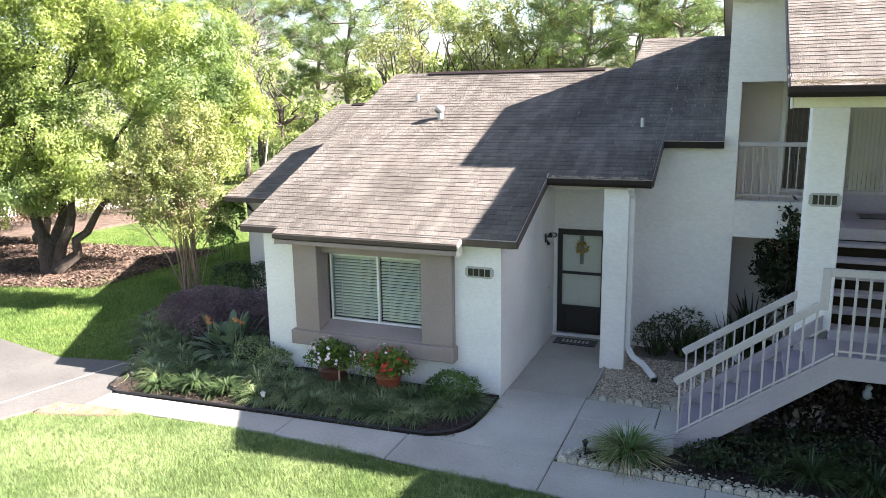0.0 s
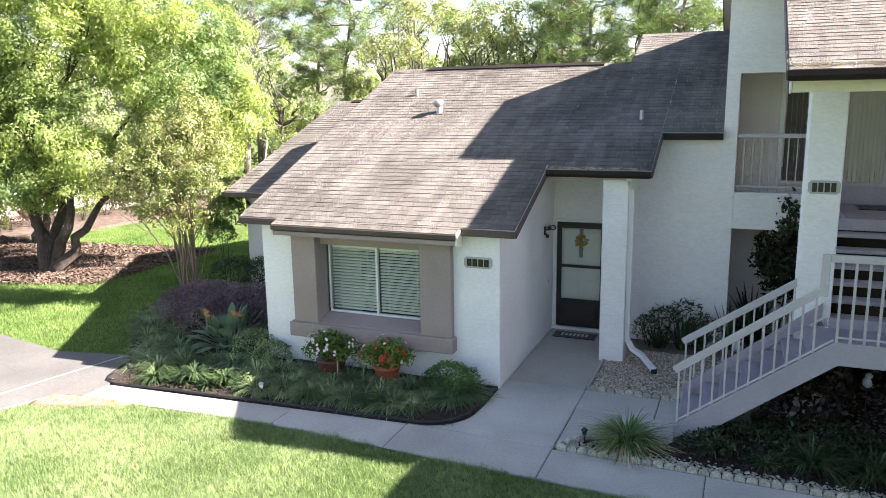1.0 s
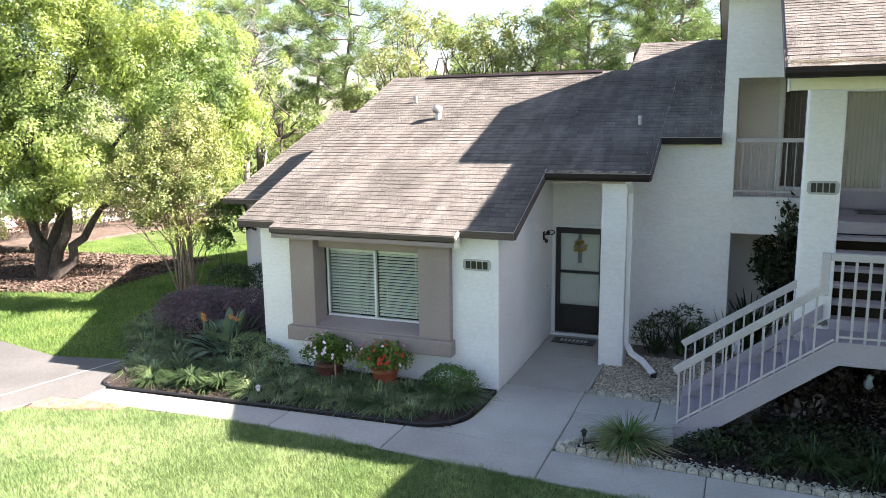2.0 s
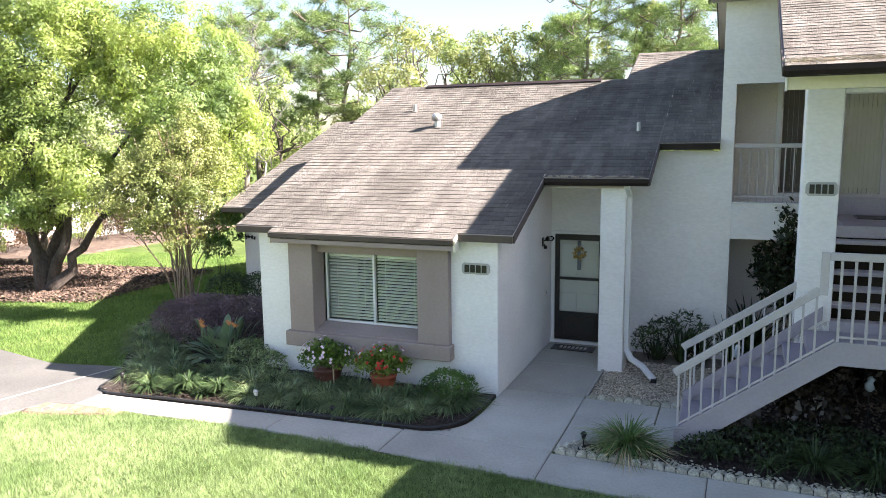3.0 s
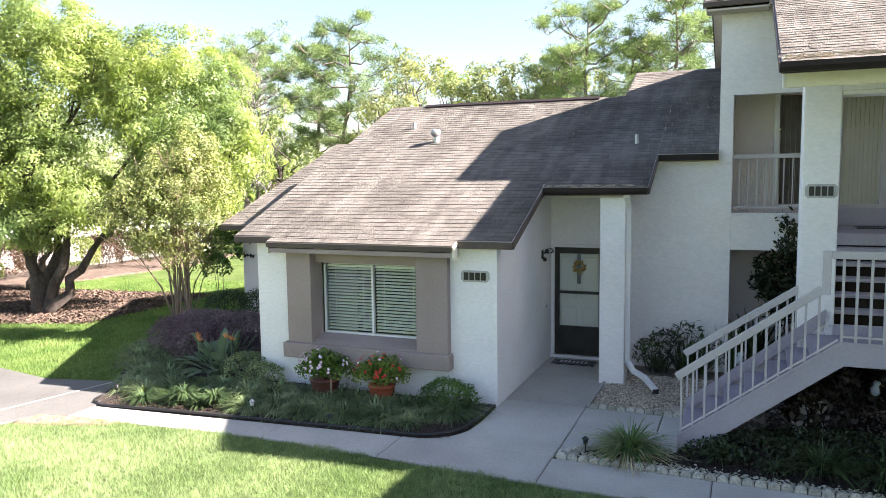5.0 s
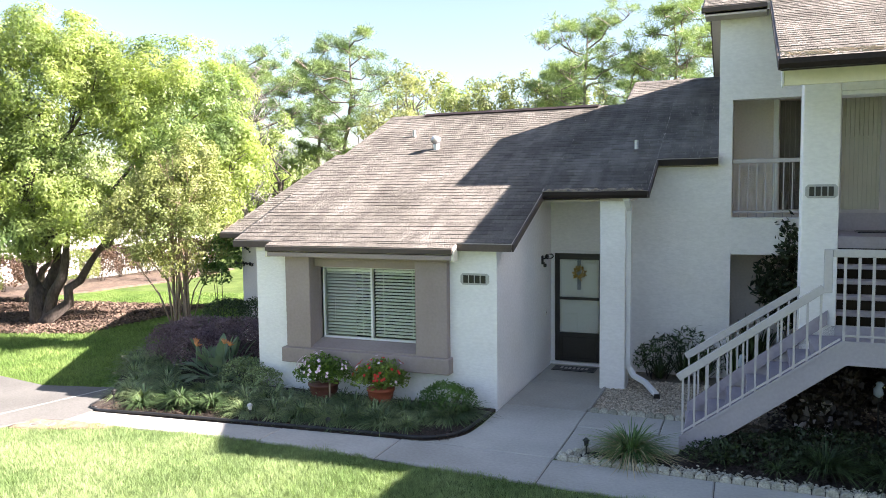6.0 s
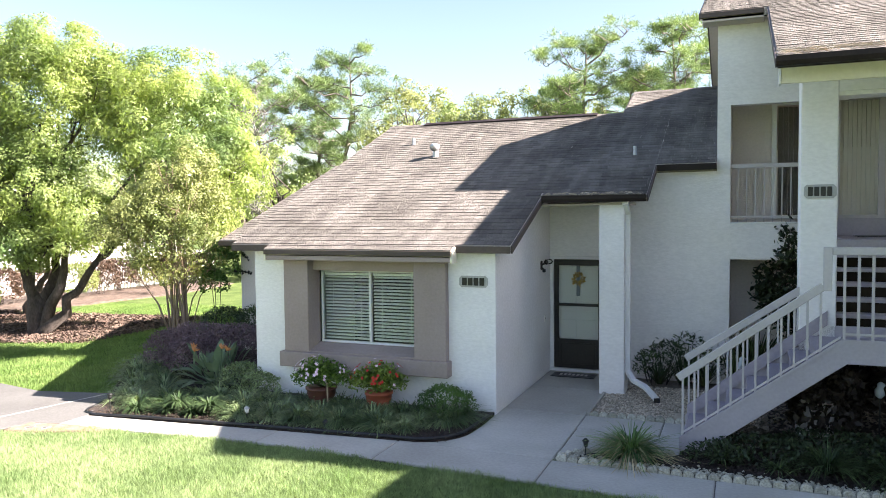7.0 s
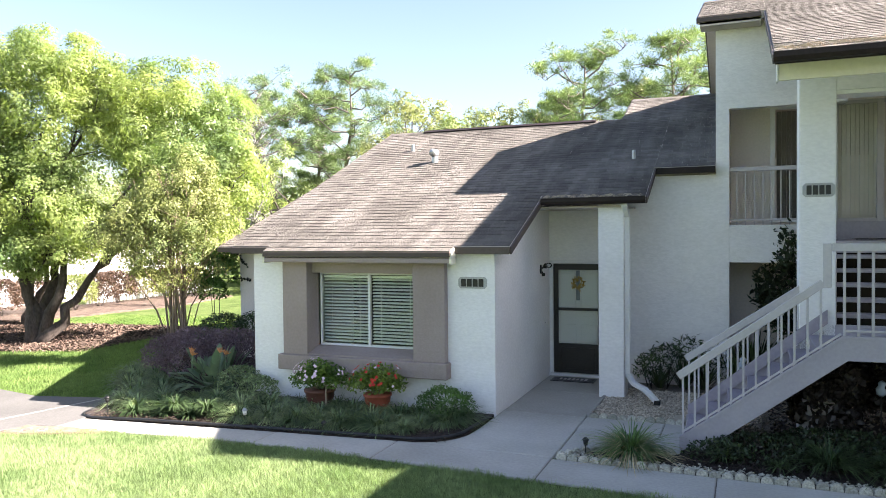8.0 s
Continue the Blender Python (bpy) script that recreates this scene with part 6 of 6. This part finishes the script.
# dead twigs and needles in the gutters
def litter(n, x0, x1, y, z, label, lo=0.05, hi=0.16):
    rr = random.Random(int(n + x0 * 10))
    data = []
    for k in range(n):
        p = Vector((rr.uniform(x0, x1), y + rr.uniform(-0.07, 0.05), z + rr.uniform(-0.01, 0.03)))
        a, L = rr.uniform(-0.6, 0.6), rr.uniform(lo, hi)
        d = Vector((math.cos(a) * rr.choice((-1, 1)), math.sin(a) * 0.4, rr.uniform(-0.25, 0.35))) * L
        data.append(tube_data([p - d * 0.5, p + Vector((0, 0, 0.02)), p + d * 0.5], [0.003, 0.004, 0.002], 4))
    v, f = join(data)
    tagged(mesh_part("gutter_litter", v, f, M_TWIG), label, "twigs", kind="stuff")


litter(300, 3.7, 6.1, -1.44, zupper(-1.35) + 0.02, "dry twigs and needles piled in the gutter")
litter(110, 0.35, 1.9, 1.54, zmain(1.62) + 0.0, "dry needles lying in the porch gutter", 0.04, 0.10)


# covers in the lawn by the drive
for x, y, r in ((-6.5, -2.48, 0.085), (-6.25, -2.42, 0.07)):
    g = hgt(x, y) + 0.008
    uc = thing("utility_cover", (x, y, g), "small round grey utility cover in the lawn", "cover")
    v, f = tube_data([(x, y, g - 0.05), (x, y, g), (x, y, g + 0.004)], [r, r, r * 0.8], 16)
    mesh_part("rim", v, f, M_CONCRETE, uc)
    v, f = tube_data([(x, y, g), (x, y, g + 0.012)], [r * 0.7, r * 0.66], 16)
    mesh_part("lid", v, f, M_DRIVE, uc)
sheet("dirt_patch", [(-6.95, -2.22), (-6.1, -2.18), (-5.2, -2.23), (-5.3, -2.38), (-6.0, -2.58), (-6.8, -2.71)], mat("dry_soil", (0.17, 0.12, 0.085), (0.27, 0.20, 0.15), 1.0, 6, 40, 0.25, 0.6, 50), "bare brown soil at the lawn corner", "soil", 0.008, 0.01, 0.1)


# ---- grass and litter ----
def grass(name, n, pick, h, w, label, m_=M_GRASS):
    P = pick(n)
    m = len(P)
    a = RNG.uniform(0, 6.283, m)
    lean = RNG.normal(size=(m, 2)) * 0.45
    H = h * RNG.uniform(0.5, 1.25, m)
    side = np.stack([np.cos(a), np.sin(a), np.zeros(m)], 1) * (w * RNG.uniform(0.6, 1.3, m))[:, None] * 0.5
    tip = P + np.stack([lean[:, 0] * H, lean[:, 1] * H, H], 1)
    V = np.stack([P - side, P + side, tip], 1).reshape(-1, 3)
    ob = np_mesh(name, V, np.arange(3 * m).reshape(m, 3), m_)
    return tagged(ob, label, "grass", kind="stuff")


def H_of(x, y):
    return -0.033 * np.clip(-x - 1.0, 0, 6) - 0.02 * np.clip(-x - 7.0, 0, 13) - 0.006 * np.clip(y - 8, 0, 40) - 0.03


def pick_front(n):
    x, y = RNG.uniform(-11.5, 4.5, n), -2.18 - 3.85 * RNG.uniform(0, 1, n) ** 1.15
    wob = 0.05 * np.sin(x * 3.1) + 0.03 * np.sin(x * 11.0) + 0.02 * RNG.normal(size=n)
    ok = (y < lawn_edge(x) - 0.01 + wob) & ~((x < -5.6) & (y > -2.48 + 0.1 * np.sin(x * 5) - (x + 5.6) * -0.12)) & ((x > -6.6) | (y < -2.31 - (-6.6 - x) * 1.6))
    x, y = x[ok], y[ok]
    return np.stack([x, y, H_of(x, y)], 1)


def pick_left(n):
    x, y = RNG.uniform(-20, -6.6, n), RNG.uniform(-0.5, 12, n)
    drive_y = np.interp(x, [-20, -14.5, -10.9, -8.6, -7.4, -6.9], [3, 1.2, -0.1, -0.6, -0.42, -0.35])
    bed_x = np.interp(y, [-0.6, 0.6, 2.2, 4.0, 12], [-6.9, -7.9, -9.3, -9.6, -7.8])
    straw = (x < -12.6) & (y > 3.5 + (x + 14) * 0.25) & (y < 8.6)
    ok = (y > drive_y + 0.02) & (x < bed_x) & ~straw
    x, y = x[ok], y[ok]
    return np.stack([x, y, H_of(x, y)], 1)


grass("grass", 340000, pick_front, 0.065, 0.0075, "sunlit green grass blades of the front lawn")
grass("side_grass", 240000, pick_left, 0.08, 0.013, "green grass blades of the side lawn", M_SIDEGRASS)


def chips(name, n, pick, m, label, size=0.05):
    P = pick(n)
    V, F = leaves(P, size, 0.35, 2.0)
    tagged(np_mesh(name, V, F, m), label, "mulch", kind="stuff")


def pick_straw(n):
    x, y = RNG.uniform(-24, -12.4, n), RNG.uniform(3.2, 8.8, n)
    ok = (y > 3.5 + (x + 14) * 0.2)
    x, y = x[ok], y[ok]
    return np.stack([x, y, H_of(x, y) + 0.06 + 0.02 * RNG.normal(size=len(x))], 1)


chips("straw_litter", 26000, pick_straw, mat("straw_chips", (0.055, 0.036, 0.028), (0.165, 0.115, 0.09), 1.0, 3, 20, 0.3, 0, island=0.5), "dry reddish leaves and straw under the trees", 0.14)
def pick_bed(n):
    x, y = RNG.uniform(-6.2, -0.15, n), RNG.uniform(-1.6, -0.05, n)
    return np.stack([x, y, np.array([hgt(a, b) for a, b in zip(x, y)]) + 0.03 + 0.012 * RNG.normal(size=n)], 1)


chips("bed_litter", 9000, pick_bed, mat("bark_chips", (0.03, 0.021, 0.017), (0.10, 0.07, 0.054), 1.0, 8, 30, 0.3, 0, island=0.5), "dark bark chips in the flower bed", 0.045)
chips("stair_litter", 5000, lambda n: np.stack([RNG.uniform(2.75, 6.3, n), RNG.uniform(-1.55, -0.5, n), 0.02 + 0.012 * RNG.normal(size=n)], 1), M_MULCH, "dark leaf litter under the stairs", 0.06)

# ---- shingles of the roofs ----
shingle_plane(roof, [(RX[0], RX[1], -0.15, YR), (RX[1], RX[2], 1.62, YR), (RX[2], RX[3], 2.90, YR), (AX, RX[3], YR, YR2), (-3.8, -0.57, -0.33, -0.15)], zmain, SL, 300)
shingle_plane(roof, [(FX, RX[0], 3.30, YF)], zfar, 0.37, 0)
shingle_plane(uroof, [(3.69, 6.2, -1.37, YU), (2.67, 3.69, 2.70, YU)], zupper, 0.385, 300)
